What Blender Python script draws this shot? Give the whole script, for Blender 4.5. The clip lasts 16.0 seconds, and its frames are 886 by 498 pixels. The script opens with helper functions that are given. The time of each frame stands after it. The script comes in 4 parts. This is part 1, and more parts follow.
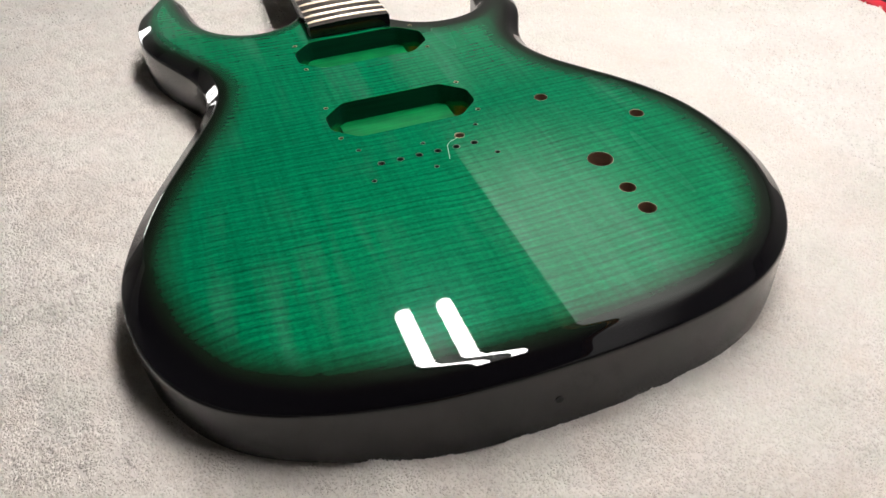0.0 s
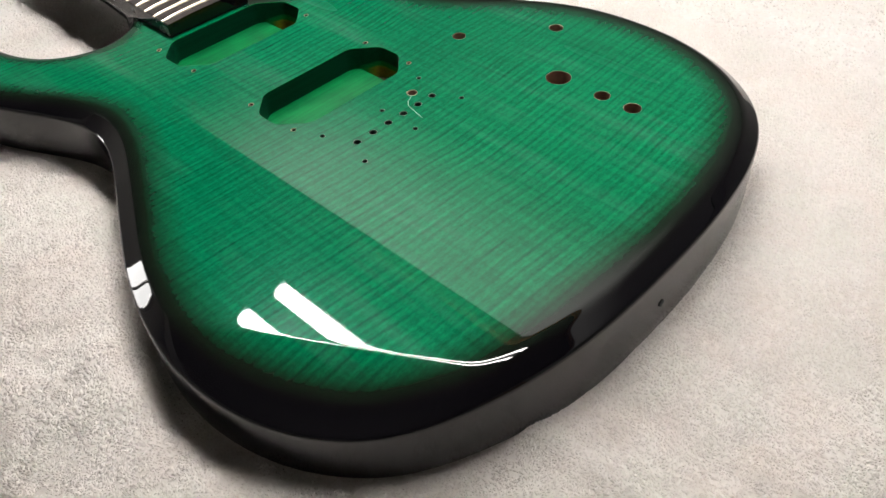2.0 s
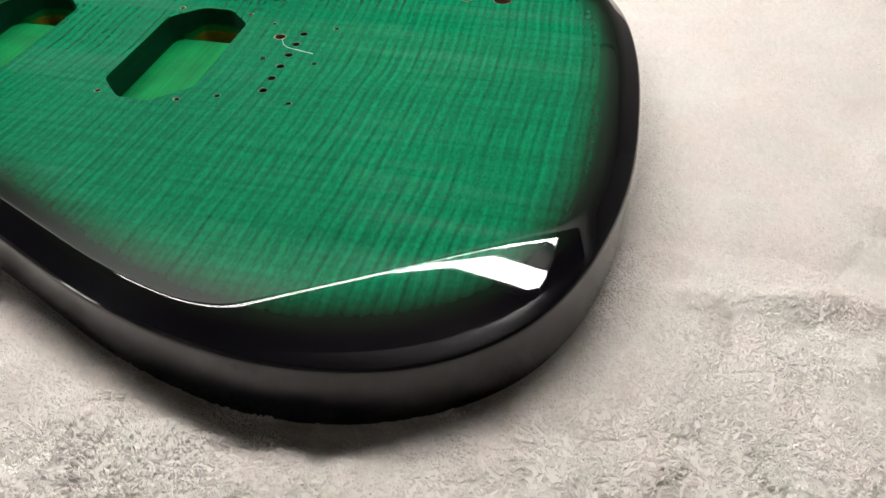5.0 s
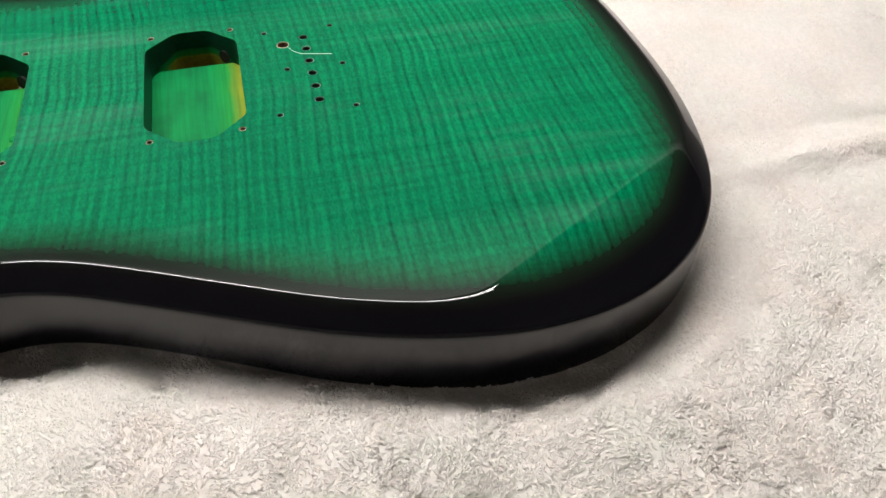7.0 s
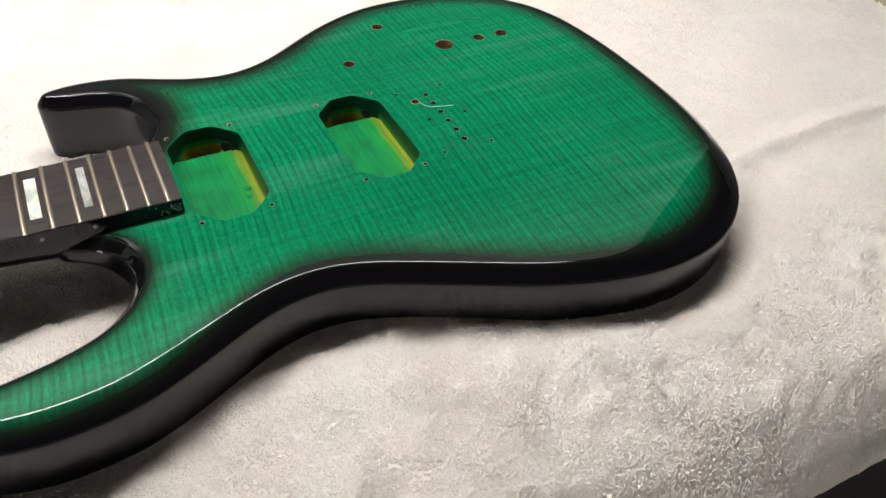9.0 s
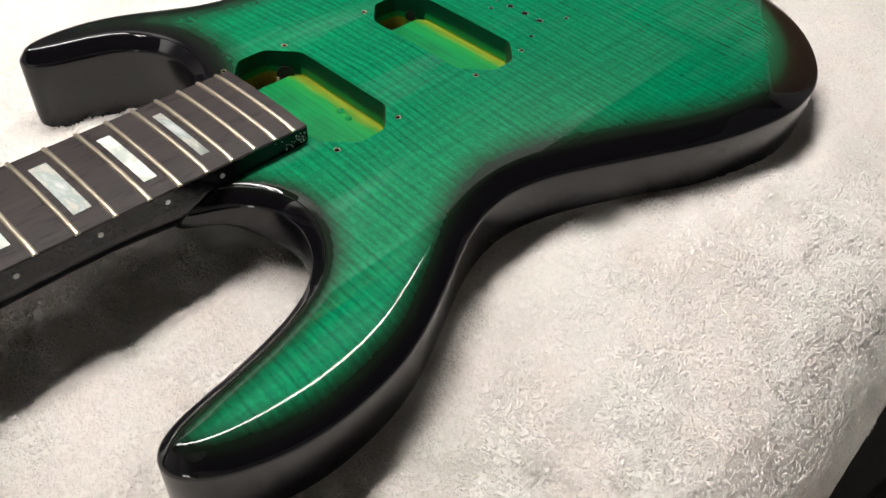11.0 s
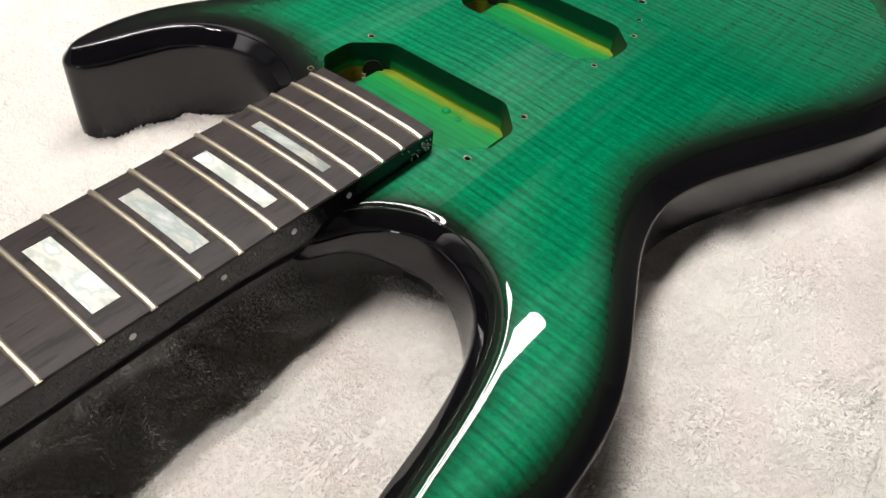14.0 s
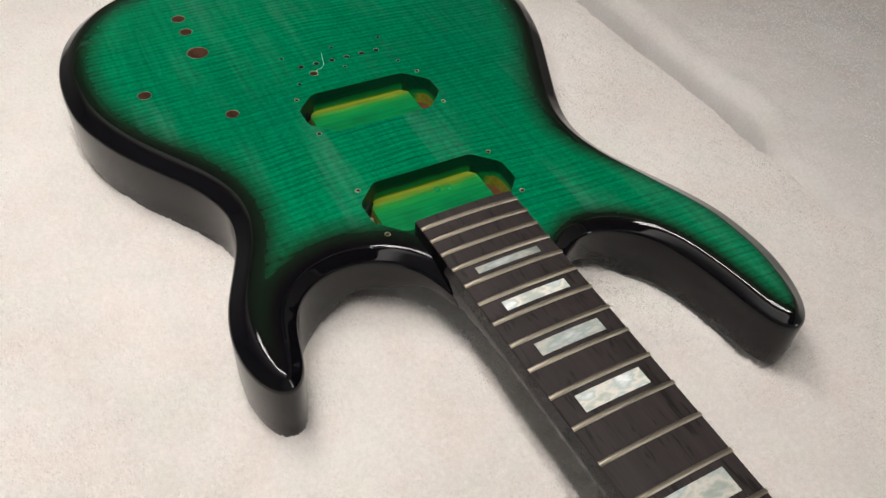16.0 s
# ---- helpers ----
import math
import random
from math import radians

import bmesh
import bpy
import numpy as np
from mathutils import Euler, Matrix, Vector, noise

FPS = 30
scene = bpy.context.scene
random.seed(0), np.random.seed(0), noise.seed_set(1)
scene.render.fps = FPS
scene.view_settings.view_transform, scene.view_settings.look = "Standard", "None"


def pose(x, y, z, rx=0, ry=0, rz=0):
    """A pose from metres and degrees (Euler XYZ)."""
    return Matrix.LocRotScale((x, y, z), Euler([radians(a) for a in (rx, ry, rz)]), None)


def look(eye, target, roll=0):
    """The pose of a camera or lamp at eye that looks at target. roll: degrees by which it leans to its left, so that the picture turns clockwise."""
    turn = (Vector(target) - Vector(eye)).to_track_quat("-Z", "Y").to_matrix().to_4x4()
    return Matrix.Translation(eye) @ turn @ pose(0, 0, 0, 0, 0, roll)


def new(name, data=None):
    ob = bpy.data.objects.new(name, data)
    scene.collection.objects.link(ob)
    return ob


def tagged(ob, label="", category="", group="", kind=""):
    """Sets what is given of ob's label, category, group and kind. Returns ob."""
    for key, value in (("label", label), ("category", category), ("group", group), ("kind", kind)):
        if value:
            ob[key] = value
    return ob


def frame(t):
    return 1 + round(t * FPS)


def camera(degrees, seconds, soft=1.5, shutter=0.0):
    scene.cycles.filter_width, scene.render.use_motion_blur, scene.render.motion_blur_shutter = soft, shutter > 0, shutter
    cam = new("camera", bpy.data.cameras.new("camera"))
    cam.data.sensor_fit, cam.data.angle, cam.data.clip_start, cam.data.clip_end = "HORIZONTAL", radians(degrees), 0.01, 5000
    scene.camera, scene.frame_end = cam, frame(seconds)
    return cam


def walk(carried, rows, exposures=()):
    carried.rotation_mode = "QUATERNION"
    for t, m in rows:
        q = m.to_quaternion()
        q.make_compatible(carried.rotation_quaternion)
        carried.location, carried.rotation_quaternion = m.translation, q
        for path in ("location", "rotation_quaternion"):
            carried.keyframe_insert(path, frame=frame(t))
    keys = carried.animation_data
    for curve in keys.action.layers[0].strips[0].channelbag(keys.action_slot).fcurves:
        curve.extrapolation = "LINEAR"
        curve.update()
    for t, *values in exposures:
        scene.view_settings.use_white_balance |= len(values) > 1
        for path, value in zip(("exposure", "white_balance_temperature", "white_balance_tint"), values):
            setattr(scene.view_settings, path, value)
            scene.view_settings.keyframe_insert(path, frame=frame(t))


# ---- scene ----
# ---- camera ----
cam = camera(59.38, 16.0, soft=1.5)
PATH = [
    (0, (-0.1060, -0.3424, 0.2680), (-0.0211, -0.0865, 0.0448), -2.57),
    (0.5, (-0.1351, -0.3224, 0.2654), (-0.0271, -0.0791, 0.0381), -3.06),
    (1, (-0.1646, -0.3031, 0.2636), (-0.0345, -0.0754, 0.0318), -4.04),
    (1.5, (-0.1906, -0.2836, 0.2594), (-0.0391, -0.0745, 0.0232), -4.84),
    (2, (-0.2124, -0.2591, 0.2662), (-0.0390, -0.0758, 0.0237), -4.42),
    (2.5, (-0.2472, -0.2332, 0.2744), (-0.0513, -0.0781, 0.0293), -2.90),
    (3, (-0.2809, -0.2078, 0.2842), (-0.0655, -0.0811, 0.0392), -1.68),
    (3.5, (-0.3013, -0.1826, 0.2948), (-0.0734, -0.0840, 0.0481), -0.50),
    (3.7, (-0.3025, -0.1753, 0.2900), (-0.0703, -0.0864, 0.0437), -0.05),
    (5.8, (-0.2885, -0.1036, 0.1803), (-0.0260, -0.0767, -0.0496), -3.51),
    (6, (-0.2893, -0.0900, 0.1790), (-0.0287, -0.0757, -0.0541), -4.03),
    (6.5, (-0.2927, -0.0508, 0.1976), (-0.0421, -0.0742, -0.0455), -3.07),
    (7, (-0.3052, 0.0122, 0.2286), (-0.0648, -0.0524, -0.0175), 0.47),
    (7.5, (-0.3261, 0.0570, 0.2609), (-0.0869, -0.0233, 0.0183), 0.65),
    (8, (-0.3419, 0.0995, 0.2842), (-0.1062, 0.0025, 0.0443), 1.85),
    (8.5, (-0.3505, 0.1399, 0.3029), (-0.1195, 0.0289, 0.0646), 2.69),
    (9, (-0.3569, 0.1856, 0.3097), (-0.1329, 0.0605, 0.0716), 3.42),
    (9.5, (-0.3438, 0.2297, 0.2961), (-0.1334, 0.0839, 0.0575), 5.13),
    (10, (-0.3181, 0.2625, 0.2789), (-0.1197, 0.1045, 0.0378), 3.75),
    (10.2, (-0.3024, 0.2850, 0.2757), (-0.1130, 0.1183, 0.0332), 4.39),
    (12.3, (-0.1893, 0.3347, 0.2194), (-0.0614, 0.1237, -0.0288), 6.06),
    (12.5, (-0.1865, 0.3343, 0.2199), (-0.0604, 0.1221, -0.0282), 6.38),
    (13, (-0.1794, 0.3324, 0.2221), (-0.0574, 0.1195, -0.0275), 7.15),
    (13.5, (-0.1684, 0.3336, 0.2208), (-0.0484, 0.1193, -0.0286), 8.06),
    (14, (-0.1601, 0.3384, 0.2228), (-0.0241, 0.1335, -0.0262), 7.52),
    (14.5, (-0.1168, 0.3501, 0.2469), (-0.0098, 0.1271, -0.0006), 5.90),
    (14.7, (-0.1110, 0.3600, 0.2450), (-0.0338, 0.1230, -0.0007), 5.80),
    (15, (-0.0558, 0.4121, 0.2670), (-0.0443, 0.1640, 0.0204), 6.18),
    (15.2, (-0.0310, 0.4310, 0.2810), (-0.0256, 0.1839, 0.0332), 5.20),
    (15.5, (0.0577, 0.4508, 0.2969), (0.0211, 0.2055, 0.0499), 5.33),
    (15.7, (0.1120, 0.4290, 0.3180), (0.0271, 0.1989, 0.0683), 5.60),
    (16, (0.1630, 0.4003, 0.3208), (0.0334, 0.1924, 0.0709), 4.95),
]
EXPO = [(0, -0.18), (2, -0.10), (3.5, -0.08), (6, 0.06), (7, 0.15), (8, 0.08), (9, 0.02), (10, 0.12), (12.5, 0.03), (14, 0.0), (14.5, -0.25), (15, -0.36), (15.5, -0.57), (16, -0.5)]
walk(cam, [(t, look(e, g, r)) for t, e, g, r in PATH], EXPO)

# ---- world and light ----
world = bpy.data.worlds.new("room_air")
scene.world = world
world.use_nodes = True
world.node_tree.nodes["Background"].inputs[0].default_value = (0.9, 0.94, 1.0, 1)
world.node_tree.nodes["Background"].inputs[1].default_value = 0.05
TUBE_Z, TUBE_Y0, TUBE_Y1 = 0.70, -0.33, 0.53
TUBE_X = (0.111, 0.181)
TUBE_GLOW = 62.0
WINDOW_GLOW = 13.0
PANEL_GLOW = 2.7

# ---- materials ----


def mat(name):
    m = bpy.data.materials.new(name)
    m.use_nodes = True
    return m, m.node_tree.nodes, m.node_tree.links, m.node_tree.nodes["Principled BSDF"]


def ramp(nodes, *stops):
    r = nodes.new("ShaderNodeValToRGB")
    els = r.color_ramp.elements
    while len(els) < len(stops):
        els.new(0.5)
    for el, (p, c) in zip(els, stops):
        el.position, el.color = p, (*c, 1) if len(c) == 3 else c
    return r


def noise_tex(nodes, links, scale, detail=3.0, rough=0.5, stretch=(1, 1, 1), turn=0.0):
    tc = nodes.new("ShaderNodeTexCoord")
    mp = nodes.new("ShaderNodeMapping")
    mp.inputs["Scale"].default_value = stretch
    mp.inputs["Rotation"].default_value = (0, 0, turn)
    nt = nodes.new("ShaderNodeTexNoise")
    nt.inputs["Scale"].default_value, nt.inputs["Detail"].default_value, nt.inputs["Roughness"].default_value = scale, detail, rough
    links.new(tc.outputs["Object"], mp.inputs[0])
    links.new(mp.outputs[0], nt.inputs["Vector"])
    return nt


def mixrgb(nodes, links, kind, fac, a, b):
    n = nodes.new("ShaderNodeMix")
    n.data_type, n.blend_type = "RGBA", kind
    for sock, v in ((n.inputs[0], fac), (n.inputs[6], a), (n.inputs[7], b)):
        if hasattr(v, "is_output"):
            links.new(v, sock)
        else:
            sock.default_value = v
    return n.outputs[2]


def math_node(nodes, links, op, a, b=0.0):
    n = nodes.new("ShaderNodeMath")
    n.operation = op
    for sock, v in ((n.inputs[0], a), (n.inputs[1], b)):
        if hasattr(v, "is_output"):
            links.new(v, sock)
        else:
            sock.default_value = v
    return n.outputs[0]


def plain(name, color, rough=0.5, metal=0.0, coat=0.0, spread=0.15, scale=60.0, bump=0.0, ior=1.5):
    m, nodes, links, b = mat(name)
    b.inputs["Specular IOR Level"].default_value = 0.0 if coat else 0.5
    nt = noise_tex(nodes, links, scale, 4.0)
    big = noise_tex(nodes, links, scale * 0.12, 2.0)
    mid = mixrgb(nodes, links, "MIX", 0.5, nt.outputs["Fac"], big.outputs["Fac"])
    r = ramp(nodes, (0.3, [c * (1 - spread) for c in color]), (0.7, [min(1, c * (1 + spread)) for c in color]))
    links.new(mid, r.inputs[0])
    links.new(r.outputs[0], b.inputs["Base Color"])
    b.inputs["Roughness"].default_value, b.inputs["Metallic"].default_value = rough, metal
    b.inputs["Coat Weight"].default_value, b.inputs["Coat Roughness"].default_value = coat, 0.02
    b.inputs["IOR"].default_value = ior
    if bump:
        bp = nodes.new("ShaderNodeBump")
        bp.inputs["Strength"].default_value, bp.inputs["Distance"].default_value = bump, 0.0006
        links.new(nt.outputs["Fac"], bp.inputs["Height"])
        links.new(bp.outputs[0], b.inputs["Normal"])
    return m


def stained_maple():
    """Green flame maple under clear gloss, fading to a black burst with the attribute burst (metres from the rim)."""
    m, nodes, links, b = mat("green_flame_maple")
    tc = nodes.new("ShaderNodeTexCoord")
    # slow waviness that bends the flame stripes
    warp = noise_tex(nodes, links, 9.0, 2.0)
    fine = noise_tex(nodes, links, 55.0, 3.0, 0.6, (0.35, 1, 1))
    sep = nodes.new("ShaderNodeSeparateXYZ")
    links.new(tc.outputs["Object"], sep.inputs[0])
    mid = noise_tex(nodes, links, 60.0, 2.0, 0.5, (0.12, 1, 1))
    wob = math_node(nodes, links, "MULTIPLY", warp.outputs["Fac"], 0.010)
    wob2 = math_node(nodes, links, "MULTIPLY", mid.outputs["Fac"], 0.0026)
    wob3 = math_node(nodes, links, "MULTIPLY", fine.outputs["Fac"], 0.0016)
    # the bands lean the other way on either half of the book-matched top
    ax = math_node(nodes, links, "ABSOLUTE", sep.outputs[0])
    lean = math_node(nodes, links, "MULTIPLY", ax, -0.05)
    yy = math_node(nodes, links, "ADD", math_node(nodes, links, "ADD", sep.outputs[1], wob), math_node(nodes, links, "ADD", wob2, lean))
    yy = math_node(nodes, links, "ADD", yy, wob3)
    wave = math_node(nodes, links, "SINE", math_node(nodes, links, "MULTIPLY", yy, 2 * math.pi / 0.0023))
    wave2 = math_node(nodes, links, "SINE", math_node(nodes, links, "MULTIPLY", yy, 2 * math.pi / 0.0041))
    both = math_node(nodes, links, "ADD", math_node(nodes, links, "MULTIPLY", wave, 0.11), math_node(nodes, links, "MULTIPLY", wave2, 0.25))
    wave3 = math_node(nodes, links, "SINE", math_node(nodes, links, "MULTIPLY", yy, 2 * math.pi / 0.0093))
    both = math_node(nodes, links, "ADD", both, math_node(nodes, links, "MULTIPLY", wave3, 0.10))
    both = math_node(nodes, links, "ADD", both, 0.5)
    figure = ramp(nodes, (0.06, (0, 0, 0)), (0.5, (0.58, 0.58, 0.58)), (0.94, (1, 1, 1)))
    links.new(both, figure.inputs[0])
    # where the figure is strong and where it fades
    patch = noise_tex(nodes, links, 34.0, 4.0, 0.65, (0.8, 1, 1))
    pr = ramp(nodes, (0.32, (0.25, 0.25, 0.25)), (0.62, (1.0, 1.0, 1.0)))
    links.new(patch.outputs["Fac"], pr.inputs[0])
    # long grain lines down the body
    grain = noise_tex(nodes, links, 330.0, 2.0, 0.6, (1, 0.035, 1))
    gr = ramp(nodes, (0.3, (0.6, 0.6, 0.6)), (0.6, (1, 1, 1)))
    links.new(grain.outputs["Fac"], gr.inputs[0])
    green = mixrgb(nodes, links, "MIX", figure.outputs[0], (0.0, 0.102, 0.041, 1), (0.0, 0.238, 0.085, 1))
    soft = mixrgb(nodes, links, "MIX", pr.outputs[0], (0.0, 0.184, 0.067, 1), green)
    soft = mixrgb(nodes, links, "MULTIPLY", 0.45, soft, gr.outputs[0])
    # fine ripples across the grain, broken up
    rip = noise_tex(nodes, links, 420.0, 2.0, 0.5, (0.10, 1, 1))
    rr_ = ramp(nodes, (0.32, (0.68, 0.72, 0.70)), (0.58, (1.05, 1.05, 1.05)))
    links.new(rip.outputs["Fac"], rr_.inputs[0])
    soft = mixrgb(nodes, links, "MULTIPLY", 0.4, soft, rr_.outputs[0])
    # the short silky flecks of the cross grain
    fleck = noise_tex(nodes, links, 1100.0, 2.0, 0.6, (0.45, 1, 1))
    fr = ramp(nodes, (0.34, (0.72, 0.76, 0.75)), (0.62, (1.12, 1.1, 1.1)))
    links.new(fleck.outputs["Fac"], fr.inputs[0])
    soft = mixrgb(nodes, links, "MULTIPLY", 0.85, soft, fr.outputs[0])
    cloud = noise_tex(nodes, links, 5.0, 2.0)
    cr = ramp(nodes, (0.35, (0.8, 0.86, 0.85)), (0.65, (1.12, 1.05, 1.0)))
    links.new(cloud.outputs["Fac"], cr.inputs[0])
    soft = mixrgb(nodes, links, "MULTIPLY", 1.0, soft, cr.outputs[0])
    at = nodes.new("ShaderNodeAttribute")
    at.attribute_name = "burst"
    edge_noise = noise_tex(nodes, links, 40.0, 2.0)
    dist = math_node(nodes, links, "ADD", at.outputs["Fac"], math_node(nodes, links, "MULTIPLY", edge_noise.outputs["Fac"], 0.003))
    u = math_node(nodes, links, "MULTIPLY", dist, 20.0)
    keep = ramp(nodes, (0.17, (0, 0, 0)), (0.30, (0.07, 0.07, 0.07)), (0.43, (0.5, 0.5, 0.5)), (0.62, (1, 1, 1)))
    links.new(u, keep.inputs[0])
    shade = ramp(nodes, (0.14, (0.004, 0.0035, 0.004)), (0.36, (0.010, 0.005, 0.003)), (0.55, (0.014, 0.013, 0.005)))
    links.new(u, shade.inputs[0])
    dye = mixrgb(nodes, links, "MIX", keep.outputs[0], shade.outputs[0], soft)
    # wipe marks: their pale haze on the gloss painted into the dye, long and crossing
    wipe = noise_tex(nodes, links, 62.0, 2.0, 0.5, (1, 0.10, 1), 0.85)
    wipe2 = noise_tex(nodes, links, 70.0, 2.0, 0.5, (1, 0.09, 1), -0.5)
    spots = noise_tex(nodes, links, 14.0, 2.0)
    wr = ramp(nodes, (0.55, (0, 0, 0)), (0.80, (0.075, 0.075, 0.075)))
    links.new(math_node(nodes, links, "MAXIMUM", wipe.outputs["Fac"], wipe2.outputs["Fac"]), wr.inputs[0])
    where = ramp(nodes, (0.42, (0, 0, 0)), (0.60, (1, 1, 1)))
    links.new(spots.outputs["Fac"], where.inputs[0])
    streak_haze = math_node(nodes, links, "MULTIPLY", math_node(nodes, links, "MULTIPLY", wr.outputs[0], where.outputs[0]), keep.outputs[0])
    dye = mixrgb(nodes, links, "MIX", streak_haze, dye, (0.40, 0.56, 0.46, 1))
    links.new(dye, b.inputs["Base Color"])
    # light that the stained wood under the gloss throws back, tinted by the dye
    smear = noise_tex(nodes, links, 13.0, 2.0, 0.5, (1, 0.16, 1), 0.75)
    smear2 = noise_tex(nodes, links, 17.0, 2.0, 0.5, (1, 0.14, 1), -0.6)
    both_smears = math_node(nodes, links, "MAXIMUM", smear.outputs["Fac"], smear2.outputs["Fac"])
    sr = ramp(nodes, (0.60, (0.22, 0.22, 0.22)), (0.74, (0.34, 0.34, 0.34)))
    links.new(both_smears, sr.inputs[0])
    links.new(sr.outputs[0], b.inputs["Roughness"])
    b.inputs["Specular Tint"].default_value = (0.10, 1.0, 0.5, 1)
    b.inputs["IOR"].default_value = 1.5
    links.new(math_node(nodes, links, "MULTIPLY", keep.outputs[0], 0.06), b.inputs["Specular IOR Level"])
    links.new(math_node(nodes, links, "SUBTRACT", 1.0, math_node(nodes, links, "MULTIPLY", keep.outputs[0], 0.20)), b.inputs["Coat Weight"])
    haze = ramp(nodes, (0.58, (0.018, 0.018, 0.018)), (0.76, (0.10, 0.10, 0.10)))
    links.new(both_smears, haze.inputs[0])
    # the sides are less polished than the top
    satin = nodes.new("ShaderNodeMapRange")
    satin.inputs["From Min"].default_value, satin.inputs["From Max"].default_value = 0.0001, 0.0008
    satin.inputs["To Min"].default_value, satin.inputs["To Max"].default_value = 0.15, 0.0
    links.new(at.outputs["Fac"], satin.inputs["Value"])
    links.new(math_node(nodes, links, "ADD", haze.outputs[0], satin.outputs[0]), b.inputs["Coat Roughness"])
    b.inputs["Coat IOR"].default_value = 1.42
    b.inputs["Coat Tint"].default_value = (0.80, 0.85, 1.0, 1)
    return m


def terry():
    m, nodes, links, b = mat("white_terry_cotton")
    nt = noise_tex(nodes, links, 420.0, 4.0, 0.65)
    big = noise_tex(nodes, links, 14.0, 3.0)
    r = ramp(nodes, (0.36, (0.84, 0.805, 0.76)), (0.60, (0.945, 0.915, 0.875)))
    links.new(mixrgb(nodes, links, "MIX", 0.4, nt.outputs["Fac"], big.outputs["Fac"]), r.inputs[0])
    tint = noise_tex(nodes, links, 32.0, 3.0)
    tr_ = ramp(nodes, (0.35, (1.0, 0.985, 0.978)), (0.5, (1, 1, 1)), (0.65, (0.985, 1.0, 0.99)))
    links.new(tint.outputs["Fac"], tr_.inputs[0])
    cloth = mixrgb(nodes, links, "MULTIPLY", 1.0, r.outputs[0], tr_.outputs[0])
    links.new(cloth, b.inputs["Base Color"])
    b.inputs["Roughness"].default_value = 0.95
    b.inputs["Specular IOR Level"].default_value = 0.15
    tr = nodes.new("ShaderNodeBsdfTranslucent")
    links.new(cloth, tr.inputs[0])
    mx = nodes.new("ShaderNodeMixShader")
    mx.inputs[0].default_value = 0.33
    links.new(b.outputs[0], mx.inputs[1])
    links.new(tr.outputs[0], mx.inputs[2])
    links.new(mx.outputs[0], nodes["Material Output"].inputs[0])
    bp = nodes.new("ShaderNodeBump")
    bp.inputs["Strength"].default_value, bp.inputs["Distance"].default_value = 0.15, 0.001
    links.new(nt.outputs["Fac"], bp.inputs["Height"])
    links.new(bp.outputs[0], b.inputs["Normal"])
    return m


def cavity_stain():
    """Overspray: green floor, raw yellow-green and brown towards the walls' foot."""
    m, nodes, links, b = mat("cavity_overspray")
    at = nodes.new("ShaderNodeAttribute")
    at.attribute_name = "raw"
    nt = noise_tex(nodes, links, 70.0, 4.0)
    f = math_node(nodes, links, "ADD", at.outputs["Fac"], math_node(nodes, links, "MULTIPLY", math_node(nodes, links, "SUBTRACT", nt.outputs["Fac"], 0.5), 0.16))
    r = ramp(nodes, (0.0, (0.0, 0.030, 0.015)), (0.14, (0.0, 0.038, 0.016)), (0.26, (0.0, 0.19, 0.05)), (0.42, (0.01, 0.22, 0.035)), (0.6, (0.24, 0.29, 0.02)), (0.76, (0.20, 0.15, 0.03)), (0.9, (0.085, 0.036, 0.014)))
    links.new(f, r.inputs[0])
    grain = noise_tex(nodes, links, 500.0, 2.0, 0.5, (0.05, 1, 1))
    gr = ramp(nodes, (0.3, (0.7, 0.7, 0.7)), (0.6, (1, 1, 1)))
    links.new(grain.outputs["Fac"], gr.inputs[0])
    links.new(mixrgb(nodes, links, "MULTIPLY", 1.0, r.outputs[0], gr.outputs[0]), b.inputs["Base Color"])
    b.inputs["Roughness"].default_value = 0.38
    b.inputs["Specular IOR Level"].default_value = 0.2
    return m


def ebony():
    m, nodes, links, b = mat("dark_ebony")
    streak = noise_tex(nodes, links, 260.0, 4.0, 0.6, (1, 0.06, 1))
    pore = noise_tex(nodes, links, 900.0, 2.0, 0.5, (1, 0.05, 1))
    r = ramp(nodes, (0.3, (0.020, 0.0160, 0.0150)), (0.5, (0.027, 0.0215, 0.0205)), (0.75, (0.036, 0.029, 0.027)))
    links.new(streak.outputs["Fac"], r.inputs[0])
    pr = ramp(nodes, (0.27, (0.3, 0.3, 0.3)), (0.36, (1, 1, 1)))
    links.new(pore.outputs["Fac"], pr.inputs[0])
    # short dark grain smudges
    smudge = noise_tex(nodes, links, 330.0, 3.0, 0.6, (1, 0.15, 1))
    sm = ramp(nodes, (0.36, (0.12, 0.11, 0.11)), (0.44, (1, 1, 1)))
    links.new(smudge.outputs["Fac"], sm.inputs[0])
    wood = mixrgb(nodes, links, "MULTIPLY", 0.8, r.outputs[0], sm.outputs[0])
    links.new(mixrgb(nodes, links, "MULTIPLY", 1.0, wood, pr.outputs[0]), b.inputs["Base Color"])
    b.inputs["Roughness"].default_value = 0.5
    b.inputs["Specular IOR Level"].default_value = 0.24
    bp = nodes.new("ShaderNodeBump")
    bp.inputs["Strength"].default_value, bp.inputs["Distance"].default_value = 0.25, 0.0003
    links.new(pore.outputs["Fac"], bp.inputs["Height"])
    links.new(bp.outputs[0], b.inputs["Normal"])
    return m


